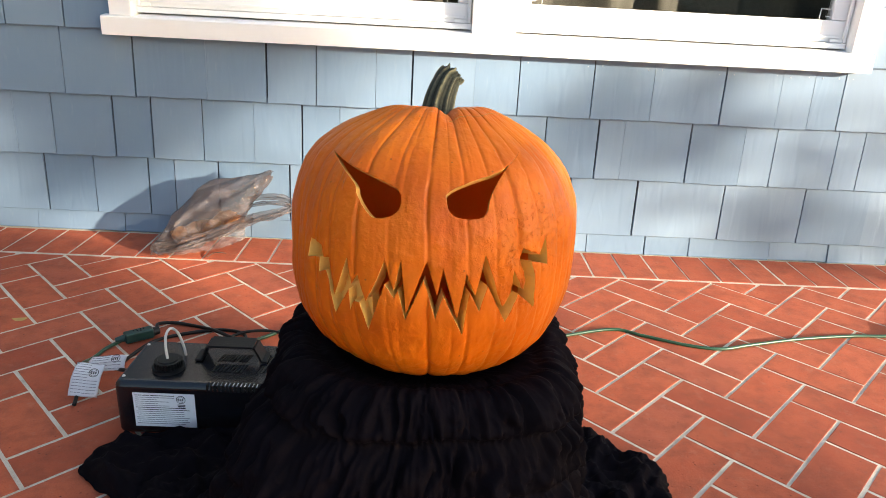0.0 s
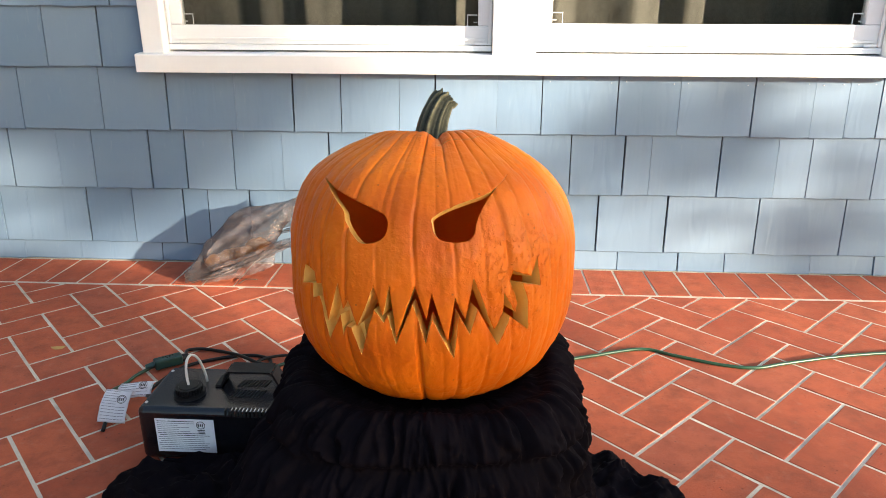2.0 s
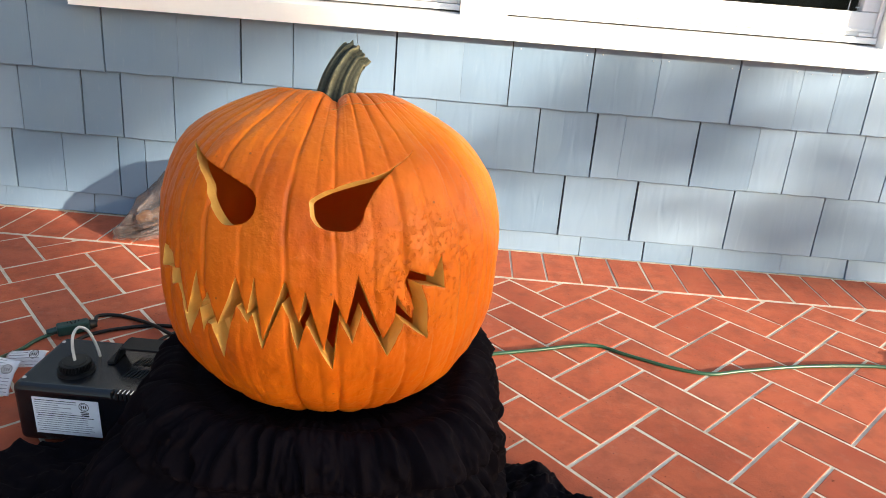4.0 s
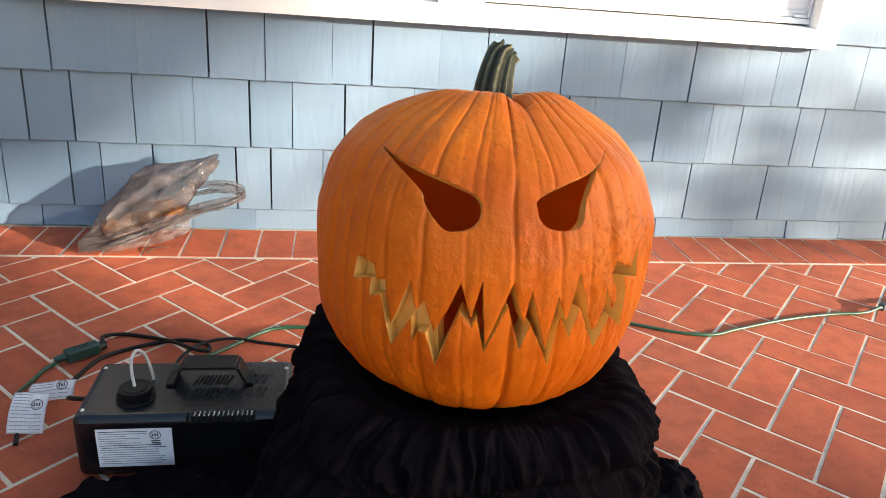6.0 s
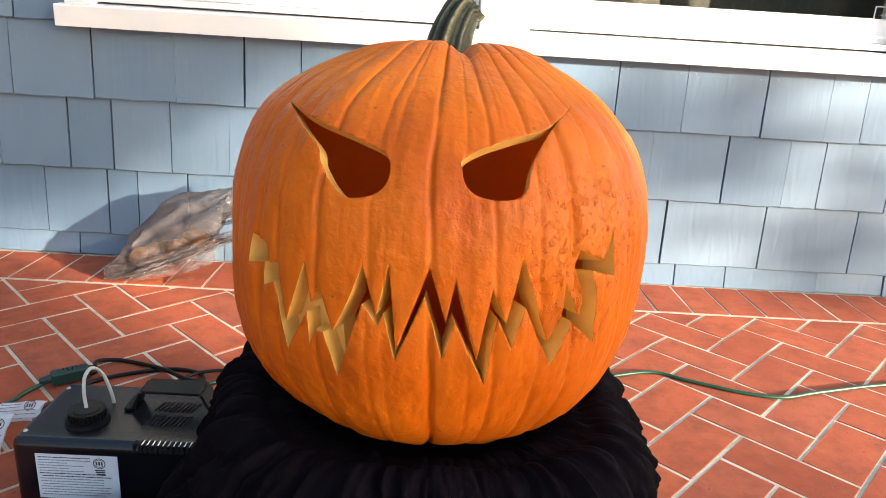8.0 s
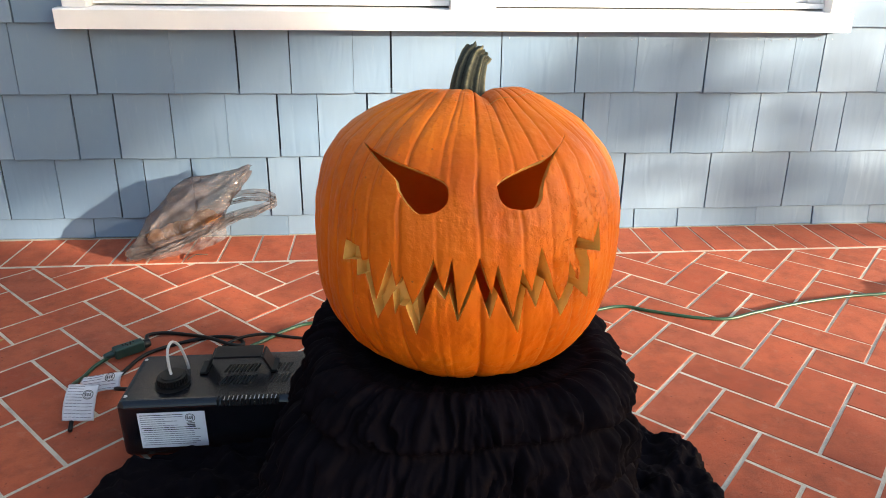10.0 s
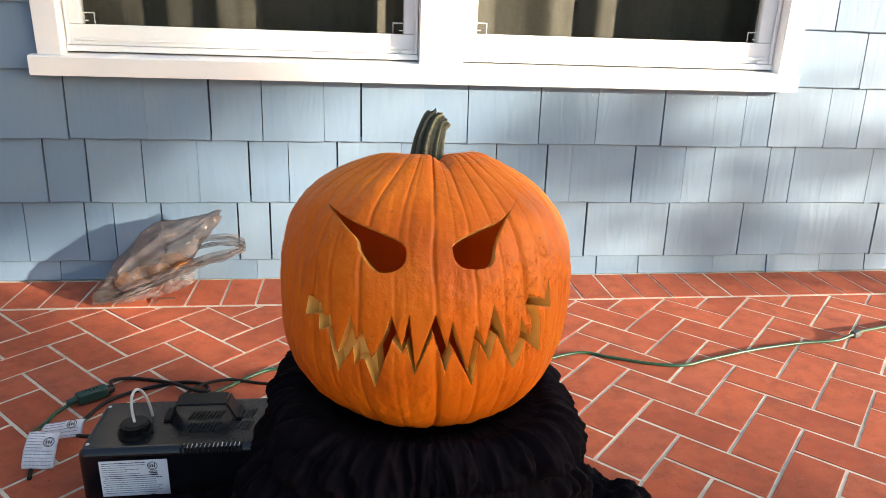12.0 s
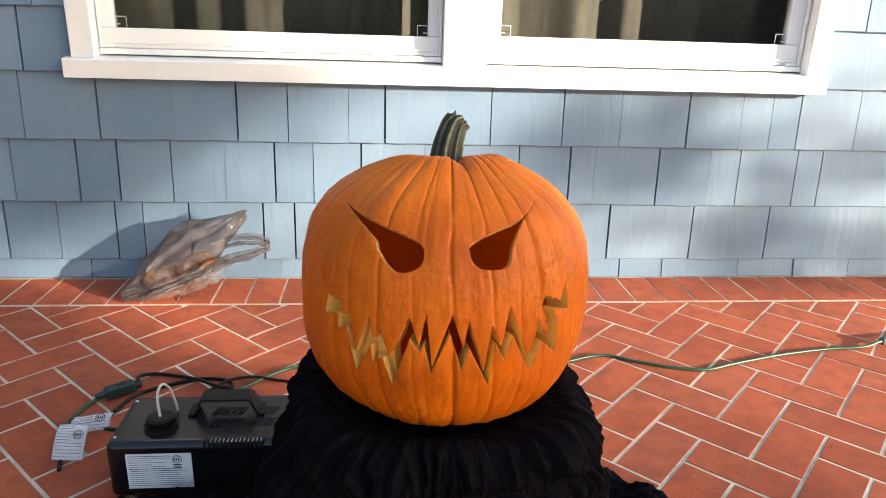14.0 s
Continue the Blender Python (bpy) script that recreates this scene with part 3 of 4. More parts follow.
PROFILE = [(0.0, 0.304), (0.05, 0.305), (0.09, 0.310), (0.12, 0.317), (0.148, 0.331), (0.166, 0.339), (0.182, 0.338), (0.194, 0.322), (0.203, 0.28), (0.214, 0.21), (0.228, 0.12), (0.242, 0.055), (0.262, 0.022)]
prof = spline([(k, 0, z) for k, z in PROFILE], 14)
NT = 560


def spread(a):
    """How far the cloth lies out over the ground at the angle a (0 is along x)."""
    def hump(c, w):
        e = (a - radians(c) + math.pi) % (2 * math.pi) - math.pi
        return math.exp(-(e / radians(w)) ** 2)
    r = 0.34 + 0.23 * hump(170, 11) + 0.09 * hump(192, 20) + 0.085 * hump(12, 24) + 0.12 * hump(-35, 30) + 0.14 * hump(-95, 45) - 0.03 * hump(90, 35)
    return r + 0.020 * fbm(math.cos(a) * 7, math.sin(a) * 7, 1.0, 4) + 0.010 * fbm(math.cos(a) * 30, math.sin(a) * 30, 2.0, 2)


def flare(a, z):
    """The skirt swings out on one side towards the ground."""
    e = (a - radians(225) + math.pi) % (2 * math.pi) - math.pi
    f = min(1.0, max(0.0, (0.335 - z) / 0.15))
    return 0.07 * math.exp(-(e / radians(36)) ** 2) * f * f * (3 - 2 * f)


def cloth_mesh():
    bm = bmesh.new()
    rows, arc, last = [], 0.0, None
    n_floor = 46
    for i in range(1, len(prof) + n_floor):
        if i < len(prof):
            k, z = prof[i].x, prof[i].z
        row = []
        if last is not None and i < len(prof):
            arc += math.hypot(k - last[0], z - last[1])
        elif i >= len(prof):
            arc += 0.006
        last = (k, z)
        for j in range(NT):
            a = 2 * math.pi * j / NT
            ca, sa = math.cos(a), math.sin(a)
            p = 2.0 + 1.6 * min(1, max(0, (k - 0.13) / 0.06))
            unit = (abs(ca) ** p + abs(sa) ** p) ** (-1 / p)
            side = min(1, max(0, (k - 0.165) / 0.03))
            wob = fbm(ca * 2.2, sa * 2.2, 3.0, 2)
            if i < len(prof):
                off = (arc + 0.012 * wob) / 0.080
                seam_line = 1 - math.exp(-(((off - round(off)) * 0.080) / 0.009) ** 2)
                aw = a + 0.10 * fbm(ca * 6, sa * 6, arc * 18, 2)
                puck = fbm(math.cos(aw) * 14, math.sin(aw) * 14, arc * 12 + 2.3 * math.floor(off), 3)
                puck = math.copysign(abs(puck) ** 0.75, puck)
                fine = fbm(ca * 42, sa * 42, arc * 16, 2)
                d = (0.013 * seam_line + 0.0145 * (0.22 + 0.78 * seam_line) * puck + 0.0050 * fine) * (0.35 + 0.65 * side)
                r = k * unit + d * side + flare(a, z)
                zz = z + d * (1 - side) * min(1, k / 0.12) + 0.004 * puck * side
                if k < 0.135:
                    zz = z + 0.002 * fine
            else:
                t = (i - len(prof) + 1) / n_floor
                r0, r1 = 0.262 * unit + flare(a, 0.0), spread(a)
                r1 = max(r1, r0 + 0.02)
                r = r0 + (r1 - r0) * t + 0.010 * fbm(ca * 9, sa * 9, t * 3, 3)
                lump = 0.5 + 0.5 * fbm(ca * r * 14, sa * r * 14, 5.0, 4)
                crink = fbm(ca * r * 45, sa * r * 45, 8.0, 3)
                wide = min(1.0, (r1 - r0) / 0.12)
                edge = min(1.0, (1 - t) / 0.12)
                zz = 0.009 + wide * (0.050 * max(0, lump) ** 1.5 + 0.010 * crink + 0.010) * (0.25 + 0.75 * edge) + 0.014 * max(0, 1 - t * 6)
                if t > 0.97:
                    zz = 0.004 + 0.010 * max(0, crink)
                zz = max(zz, 0.003)
            x, y = CCX + r * ca, CCY + r * sa
            if x < -0.395 and y > 1.085:
                over = y - 1.085
                zz += 0.018 * min(1.0, over / 0.03)
                y = 1.085 + 0.020 * math.tanh(over / 0.05)
                zz += 0.35 * over
            row.append(bm.verts.new((x, y, zz)))
        rows.append(row)
    top = bm.verts.new((CCX, CCY, 0.304))
    for j in range(NT):
        bm.faces.new((top, rows[0][j], rows[0][(j + 1) % NT]))
    for a, b in zip(rows, rows[1:]):
        for j in range(NT):
            bm.faces.new((a[j], b[j], b[(j + 1) % NT], a[(j + 1) % NT]))
    return bm


cloth = part("black_cloth", cloth_mesh(), CLOTH, None, smooth=True)
tagged(cloth, "black ruched cloth draped over a stand and trailing on the bricks", "cloth")
stand = bmesh.new()
box(stand, CCX - 0.13, CCX + 0.13, CCY - 0.13, CCY + 0.13, 0.0, 0.293, bevel=0.02)
tagged(part("stand", stand, BLACK_PLASTIC), "plain stand hidden under the black cloth", "stand")

# ---- fog machine ----
MX0, MX1, MY0, MY1, MZ0, MZ1 = -0.702, -0.378, 1.125, 1.287, 0.005, 0.118
fog = thing("fog_machine", ((MX0 + MX1) / 2, (MY0 + MY1) / 2, 0.0), "small black metal fog machine with a white label, on the bricks", "fog machine")
part("body", boxed(MX0, MX1, MY0, MY1, MZ0, MZ1, bevel=0.013, seg=6), BLACK, fog, smooth=False)
for x in (MX0 + 0.03, MX1 - 0.03):
    for y in (MY0 + 0.03, MY1 - 0.03):
        part("foot", cyl(bmesh.new(), (x, y, 0.0), (0, 0, 1), 0.010, 0.009, 0.0055, 16), BLACK_PLASTIC, fog)
cap = bmesh.new()
CAPX, CAPY = -0.620, 1.180
cyl(cap, (CAPX, CAPY, MZ1), (0, 0, 1), 0.030, 0.029, 0.006, 40)
cyl(cap, (CAPX, CAPY, MZ1 + 0.006), (0, 0, 1), 0.0245, 0.0238, 0.012, 40)
cyl(cap, (CAPX, CAPY, MZ1 + 0.018), (0, 0, 1), 0.019, 0.018, 0.0022, 40)
for k in range(30):
    a = 2 * math.pi * k / 30
    cyl(cap, (CAPX + 0.0242 * math.cos(a), CAPY + 0.0242 * math.sin(a), MZ1 + 0.007), (0, 0, 1), 0.0014, 0.0012, 0.010, 6)
part("filler_cap", cap, BLACK_PLASTIC, fog, "ribbed black screw cap")
hose = tube([(CAPX, CAPY, MZ1 + 0.016), (CAPX - 0.003, CAPY + 0.003, 0.160), (CAPX - 0.003, CAPY + 0.010, 0.182), (CAPX + 0.002, CAPY + 0.022, 0.190), (CAPX + 0.009, CAPY + 0.036, 0.174), (CAPX + 0.014, CAPY + 0.046, 0.14), (CAPX + 0.016, CAPY + 0.050, 0.112)], 0.0025, 12, 10)
part("hose", hose, TUBE, fog, "milky silicone hose", smooth=True)
strap = bmesh.new()
path = [(-0.580, 0.119), (-0.566, 0.119), (-0.553, 0.149), (-0.468, 0.149), (-0.454, 0.119), (-0.442, 0.119)]
for (xa, za), (xb, zb) in zip(path, path[1:]):
    n = Vector((-(zb - za), 0, xb - xa)).normalized() * 0.0045
    vs = []
    for y in (1.206, 1.246):
        vs.append([strap.verts.new(c) for c in ((xa, y, za), (xb, y, zb), (xb + n.x, y, zb + n.z), (xa + n.x, y, za + n.z))])
    for k in range(4):
        strap.faces.new((vs[0][k], vs[0][(k + 1) % 4], vs[1][(k + 1) % 4], vs[1][k]))
    strap.faces.new(vs[0][::-1]), strap.faces.new(vs[1])
bmesh.ops.recalc_face_normals(strap, faces=strap.faces)
bmesh.ops.bevel(strap, geom=strap.edges[:], offset=0.0008, segments=1, affect="EDGES")
part("handle", strap, BLACK_PLASTIC, fog)
# No holes are cut: dark strips put the shade of vents and louvres on top.
slot_top = finish(box(bmesh.new(), -0.0019, 0.0019, -0.0135, 0.0135, 0, 0.0012), "vent_shade", SLOT)
slot_edge = finish(box(bmesh.new(), -0.0019, 0.0019, -0.0006, 0.011, -0.013, 0.0006, bevel=0.0004, seg=1), "louvre", SLOT)
# Pale metal colour stands in for the sunlit glint along the louvre edges.
fin = finish(box(bmesh.new(), -0.0011, 0.0011, -0.0012, 0.011, -0.013, 0.0010, bevel=0.0005, seg=1), "fin", plain("glint_fin", (0.62, 0.64, 0.68), 0.22, 1.0))


def shared(name, me, parent, m, label=""):
    ob = new(name, me)
    ob.parent = parent
    ob.matrix_parent_inverse = parent.matrix_world.inverted() if parent.type == "EMPTY" else Matrix()
    ob.matrix_basis = m
    if label:
        ob["label"] = label
    return ob


for row, y in enumerate((1.186, 1.224)):
    for k in range(9):
        shared("vent_shade", slot_top, fog, pose(-0.533 + 0.0066 * k, y, MZ1 - 0.0004, 0, 0, -14))
    for k in range(5):
        shared("vent_shade", slot_top, fog, pose(-0.448 + 0.0066 * k, y, MZ1 - 0.0004, 0, 0, -14))
for k in range(15):
    shared("louvre", slot_edge, fog, pose(-0.532 + 0.0072 * k, MY0 + 0.0006, MZ1 - 0.0004))
    if k > 1:
        shared("fin", fin, fog, pose(-0.5356 + 0.0072 * k, MY0 + 0.0008, MZ1 - 0.0006), "louvre edge with its sunlit glint put in as pale metal")
for x, y in ((MX0 + 0.012, MY0 + 0.022), (MX0 + 0.012, MY1 - 0.022), (MX1 - 0.012, MY0 + 0.040), (MX1 - 0.012, MY1 - 0.03)):
    bm = cyl(bmesh.new(), (x, y, MZ1 - 0.0005), (0, 0, 1), 0.0036, 0.0022, 0.0022, 16)
    part("screw", bm, STEEL, fog, "small steel screw")
# data label on the front
LX0, LX1, LZ0, LZ1, LY = -0.668, -0.556, 0.026, 0.0975, MY0 - 0.0008
lab = part("label", boxed(LX0, LX1, LY, MY0 + 0.001, LZ0, LZ1), PAPER, fog, "white data label with small print")
rng = random.Random(3)
for k in range(15):
    z = LZ1 - 0.0048 - 0.0043 * k
    x1 = LX0 + (0.075 if k < 2 else 0.045 if k in (2, 4) else 0.066 if k < 6 else rng.uniform(0.085, 0.104))
    x, words = LX0 + 0.004 + (0.003 if k % 3 == 1 and k > 5 else 0.0), bmesh.new()
    while x < x1 - 0.004:
        w = min(rng.uniform(0.003, 0.010), x1 - x)
        box(words, x, x + w, LY - 0.0003, LY + 0.0002, z - 0.0006, z + 0.0006)
        x += w + 0.0008
    part("print_line", words, INK if k in (0, 6, 7) else GREY_INK, lab)


def ring_mark(cx, cz, r, y):
    bm = bmesh.new()
    n = 32
    for r0, r1, a0, a1 in ((r * 0.86, r, 0, 2 * math.pi), (r * 0.66, r * 0.74, 0.5, 5.6)):
        pts = [[bm.verts.new((cx + q * math.cos(a0 + (a1 - a0) * k / n), y, cz + q * math.sin(a0 + (a1 - a0) * k / n))) for k in range(n + 1)] for q in (r0, r1)]
        for k in range(n):
            bm.faces.new((pts[0][k], pts[0][k + 1], pts[1][k + 1], pts[1][k]))
    for dx in (-0.42, 0.0, 0.42):
        box(bm, cx + (dx - 0.12) * r, cx + (dx + 0.12) * r, y - 0.0001, y, cz - 0.32 * r, cz + 0.32 * r)
    return bm


part("round_mark", ring_mark(-0.581, 0.0855, 0.0085, LY - 0.0004), INK, lab)
for k in range(3):
    part("print_line", boxed(-0.588 + 0.001 * k, -0.574, LY - 0.0003, LY + 0.0002, 0.0735 - 0.0032 * k, 0.0752 - 0.0032 * k), INK, lab)
part("cable_gland", cyl(cyl(bmesh.new(), (MX0 + 0.002, 1.272, 0.050), (-1, 0.02, 0), 0.0075, 0.006, 0.030, 16), (MX0 + 0.002, 1.272, 0.050), (-1, 0.02, 0), 0.009, 0.009, 0.006, 16), BLACK_PLASTIC, fog)

# ---- cords ----
CR = 0.0042
lead = tube([(MX0 - 0.026, 1.273, 0.050), (-0.765, 1.292, 0.040), (-0.800, 1.350, 0.012), (-0.795, 1.420, CR), (-0.772, 1.480, CR), (-0.715, 1.522, CR), (-0.640, 1.548, CR), (-0.585, 1.538, CR), (-0.565, 1.500, 0.009), (-0.590, 1.494, 0.013), (-0.650, 1.530, 0.013), (-0.715, 1.566, CR), (-0.760, 1.572, 0.006), (-0.790, 1.553, 0.011), (-0.778, 1.518, 0.014)], CR, 10, 12)
lead_ob = part("power_lead", lead, BLACK_CORD, None, smooth=True)
tagged(lead_ob, "black power lead looped on the bricks behind the machine", "power cord")
plug = bmesh.new()
cyl(plug, (-0.774, 1.516, 0.014), (-0.75, -0.62, 0.0), 0.0085, 0.0125, 0.022, 20)
cyl(plug, (-0.790, 1.503, 0.014), (-0.75, -0.62, 0.0), 0.0130, 0.0130, 0.008, 20)
part("plug", plug, BLACK_PLASTIC, lead_ob)

lead_b = tube([(-0.330, 1.500, CR), (-0.400, 1.519, CR), (-0.466, 1.536, CR), (-0.526, 1.545, 0.009), (-0.581, 1.522, 0.012), (-0.615, 1.480, 0.008), (-0.622, 1.430, CR), (-0.600, 1.370, CR), (-0.560, 1.320, CR)], 0.0036, 10, 12)
tagged(part("control_cable", lead_b, BLACK_CORD, None, smooth=True), "thin black cable running behind the machine over the bricks", "cable")

green_pts = [(-0.856, 1.300, 0.034), (-0.866, 1.335, 0.026), (-0.872, 1.372, 0.012), (-0.872, 1.405, CR), (-0.866, 1.437, CR), (-0.846, 1.462, 0.009), (-0.832, 1.472, 0.014)]
cord_end = tube(green_pts, CR, 10, 12)
green_main = [(-0.600, 1.440, CR), (-0.582, 1.468, CR), (-0.523, 1.522, CR), (-0.481, 1.566, CR), (-0.435, 1.596, CR), (-0.372, 1.600, CR), (-0.20, 1.575, CR), (-0.05, 1.565, CR), (0.028, 1.561, CR), (0.080, 1.547, CR),
              (0.207, 1.588, CR), (0.350, 1.637, CR), (0.425, 1.608, CR), (0.523, 1.567, CR), (0.605, 1.554, CR), (0.690, 1.581, CR), (0.843, 1.626, CR), (0.994, 1.655, CR), (1.110, 1.660, 0.008), (1.190, 1.688, 0.016), (1.306, 1.730, 0.010), (1.50, 1.79, CR), (1.80, 1.82, CR), (2.3, 1.78, CR)]
ext = part("extension_cord", tube(green_main, CR, 10, 10), GREEN, None, smooth=True)
tagged(ext, "green outdoor extension cord lying across the brick patio", "extension cord")
part("cord_end", cord_end, GREEN, ext, smooth=True)
conn = bmesh.new()
box(conn, -0.034, 0.030, -0.0125, 0.0125, -0.012, 0.012, bevel=0.004, seg=3)
cyl(conn, (-0.032, 0, 0), (-1, 0, 0), 0.009, 0.0055, 0.022, 16)
bmesh.ops.transform(conn, matrix=pose(-0.808, 1.487, 0.0165, 0, 0, 37), verts=conn.verts)
cn = part("connector", conn, TEAL, ext, "green three-way connector", smooth=False)
for dx, dy in ((-0.012, 0.003), (0.004, 0.003), (-0.004, -0.004)):
    s = boxed(dx - 0.0012, dx + 0.0012, dy - 0.003, dy + 0.003, 0.0118, 0.0126)
    box(s, dx + 0.005, dx + 0.0074, dy - 0.003, dy + 0.003, 0.0118, 0.0126)
    bmesh.ops.transform(s, matrix=pose(-0.808, 1.487, 0.0165, 0, 0, 37), verts=s.verts)
    part("socket", s, SLOT, cn)
tail = tube([(-0.852, 1.305, 0.034), (-0.842, 1.280, 0.020), (-0.834, 1.240, 0.012), (-0.828, 1.212, 0.005)], 0.0040, 10, 8)
part("cord_tail", tail, BLACK_CORD, ext, "black moulded end", smooth=True)

# a small grey-green lump on the green cord
joint = bmesh.new()
box(joint, -0.016, 0.016, -0.009, 0.009, -0.011, 0.008, bevel=0.004, seg=3)
cyl(joint, (0.015, 0, 0), (1, 0, 0), 0.006, 0.0045, 0.012, 14)
cyl(joint, (-0.015, 0, 0), (-1, 0, 0), 0.006, 0.0045, 0.012, 14)
bmesh.ops.transform(joint, matrix=pose(1.185, 1.686, 0.0145, 0, -4, 22), verts=joint.verts)
part("cord_lump", joint, plain("grey_green_lump", (0.045, 0.055, 0.055), 0.5), ext, "small grey-green lump on the cord")


# ---- paper tags on the cords ----
def tag_sheet(w, h, m, curl, seed):
    bm = bmesh.new()
    nx, ny = 16, 20
    g = [[bm.verts.new(m @ Vector((w * (i / nx - 0.5), h * (j / ny - 0.5), curl * math.sin(math.pi * j / ny) + 0.3 * curl * math.sin(5 * i / nx + seed) + 0.002 * fbm(i * 0.3, j * 0.3, seed)))) for i in range(nx + 1)] for j in range(ny + 1)]
    for j in range(ny):
        for i in range(nx):
            bm.faces.new((g[j][i], g[j][i + 1], g[j + 1][i + 1], g[j + 1][i]))
    bmesh.ops.solidify(bm, geom=bm.faces[:], thickness=0.0004)
    return bm


def tag(m, w, h, curl, seed, lines, mark):
    ob = part("cord_tag", tag_sheet(w, h, m, curl, seed), PAPER, None, smooth=True)
    tagged(ob, "white printed paper warning tag on a cord", "tag", "cord tags")
    for k in range(lines):
        v = -0.42 + 0.84 * k / (lines - 1)
        x1 = 0.05 if mark and 0.0 < v < 0.5 else 0.42
        bm = bmesh.new()
        for i in range(7):
            u0, u1 = -0.42 + (x1 + 0.42) * i / 7, -0.42 + (x1 + 0.42) * (i + 0.85) / 7
            zc = curl * math.sin(math.pi * (v + 0.5)) + 0.3 * curl * math.sin(5 * ((u0 + u1) / 2 + 0.5) + seed) + 0.0022
            box(bm, w * u0, w * u1, h * v - 0.0006, h * v + 0.0006, zc, zc + 0.0003)
        bmesh.ops.transform(bm, matrix=m, verts=bm.verts)
        part("print_line", bm, GREY_INK, ob)
    if mark:
        bm = ring_mark(0, 0, 0.0095, 0)
        bmesh.ops.transform(bm, matrix=m @ pose(w * 0.24, h * 0.14, curl + 0.0035, -90), verts=bm.verts)
        part("round_mark", bm, INK, ob)


tag(pose(-0.822, 1.262, 0.032, 36, 4, 5), 0.055, 0.072, 0.010, 1.0, 11, True)
tag(pose(-0.800, 1.312, 0.042, 34, -6, -2), 0.080, 0.036, 0.008, 4.0, 6, True)

# ---- plastic bag with pumpkin scraps ----
bag = thing("plastic_bag", (-0.80, 2.08, 0.0), "crumpled thin grey plastic bag holding orange pumpkin scraps, against the wall", "plastic bag")
AXIS = spline([(-0.980, 2.030, 0.016), (-0.930, 2.060, 0.052), (-0.867, 2.090, 0.096), (-0.800, 2.102, 0.124), (-0.740, 2.104, 0.158), (-0.690, 2.102, 0.196), (-0.655, 2.098, 0.228), (-0.628, 2.094, 0.256)], 14)
GIRTH = spline([(0.016, 0, 0.012), (0.050, 0, 0.046), (0.070, 0, 0.080), (0.080, 0, 0.088), (0.070, 0, 0.068), (0.045, 0, 0.042), (0.020, 0, 0.024), (0.007, 0, 0.009)], 14)
bm = bmesh.new()
rings, seg = [], 110
for q, g in zip(AXIS, GIRTH):
    ring = []
    for k in range(seg):
        a = 2 * math.pi * k / seg
        ca, sa = math.cos(a), math.sin(a)
        # sharp creases that run along the bag, and broader dents
        run = q.x * 0.8 + q.z * 0.6
        crease = 1 - 2 * abs(noise.noise(Vector((ca * 2.6 + 5, sa * 2.6, run * 9))))
        small = 1 - 2 * abs(noise.noise(Vector((ca * 6 + 1, sa * 6, run * 16 + 3))))
        f = 0.98 + 0.22 * fbm(ca * 1.4 + 5, sa * 1.4, run * 9, 2) + 0.12 * crease + 0.03 * small
        y = q.y + g.x * ca * f
        z = q.z + g.z * sa * f
        ring.append(bm.verts.new((q.x + 0.014 * fbm(a, run * 20, 2.0), min(y, 2.195), max(z, 0.002 + 0.003 * abs(fbm(a * 2, run * 20, 7.0))))))
    rings.append(ring)
for a, b in zip(rings, rings[1:]):
    for k in range(seg):
        bm.faces.new((a[k], a[(k + 1) % seg], b[(k + 1) % seg], b[k]))
part("film", bm, BAG, bag, smooth=True)


def ribbon(points, w0, w1, seed):
    """A gathered strip of film along a line."""
    bm = bmesh.new()
    line, rows = spline(points, 12), []
    for i, q in enumerate(line):
        t = i / (len(line) - 1)
        w = w0 + (w1 - w0) * t
        rows.append([bm.verts.new(q + Vector((0.004 * fbm(t * 9, j, seed), 0.010 * fbm(j * 0.30, t * 5, seed + 1) + 0.004 * math.cos(j * 0.8 + 2 * t), w * (j / 14 - 0.5) + 0.003 * fbm(t * 12, j * 0.7, seed + 2)))) for j in range(15)])
    for a, b in zip(rows, rows[1:]):
        for j in range(14):
            bm.faces.new((a[j], a[j + 1], b[j + 1], b[j]))
    return bm


part("bag_handle", ribbon([(-0.76, 2.020, 0.085), (-0.70, 2.022, 0.120), (-0.64, 2.028, 0.140), (-0.585, 2.030, 0.156), (-0.552, 2.034, 0.170), (-0.556, 2.040, 0.182), (-0.590, 2.050, 0.193), (-0.64, 2.06, 0.190), (-0.70, 2.075, 0.176)], 0.036, 0.016, 2.0), BAG, bag, smooth=True)
part("bag_handle", ribbon([(-0.72, 2.015, 0.100), (-0.66, 2.018, 0.128), (-0.60, 2.022, 0.146), (-0.556, 2.030, 0.166), (-0.575, 2.036, 0.178), (-0.63, 2.044, 0.176), (-0.69, 2.06, 0.160)], 0.020, 0.010, 6.0), BAG, bag, smooth=True)
part("bag_flap", ribbon([(-0.985, 2.012, 0.020), (-0.915, 2.000, 0.042), (-0.85, 1.996, 0.062), (-0.78, 2.000, 0.088), (-0.71, 2.012, 0.118), (-0.67, 2.02, 0.134)], 0.038, 0.026, 8.0), BAG, bag, smooth=True)
part("bag_flap", ribbon([(-0.960, 2.002, 0.014), (-0.90, 1.992, 0.034), (-0.83, 1.990, 0.060), (-0.76, 1.998, 0.090), (-0.70, 2.01, 0.116)], 0.020, 0.018, 12.0), BAG, bag, smooth=True)
part("bag_skirt", ribbon([(-0.930, 2.004, 0.018), (-0.86, 2.006, 0.036), (-0.80, 2.012, 0.052), (-0.745, 2.022, 0.074), (-0.700, 2.035, 0.100)], 0.030, 0.075, 4.0), BAG, bag, smooth=True)
rng = random.Random(11)
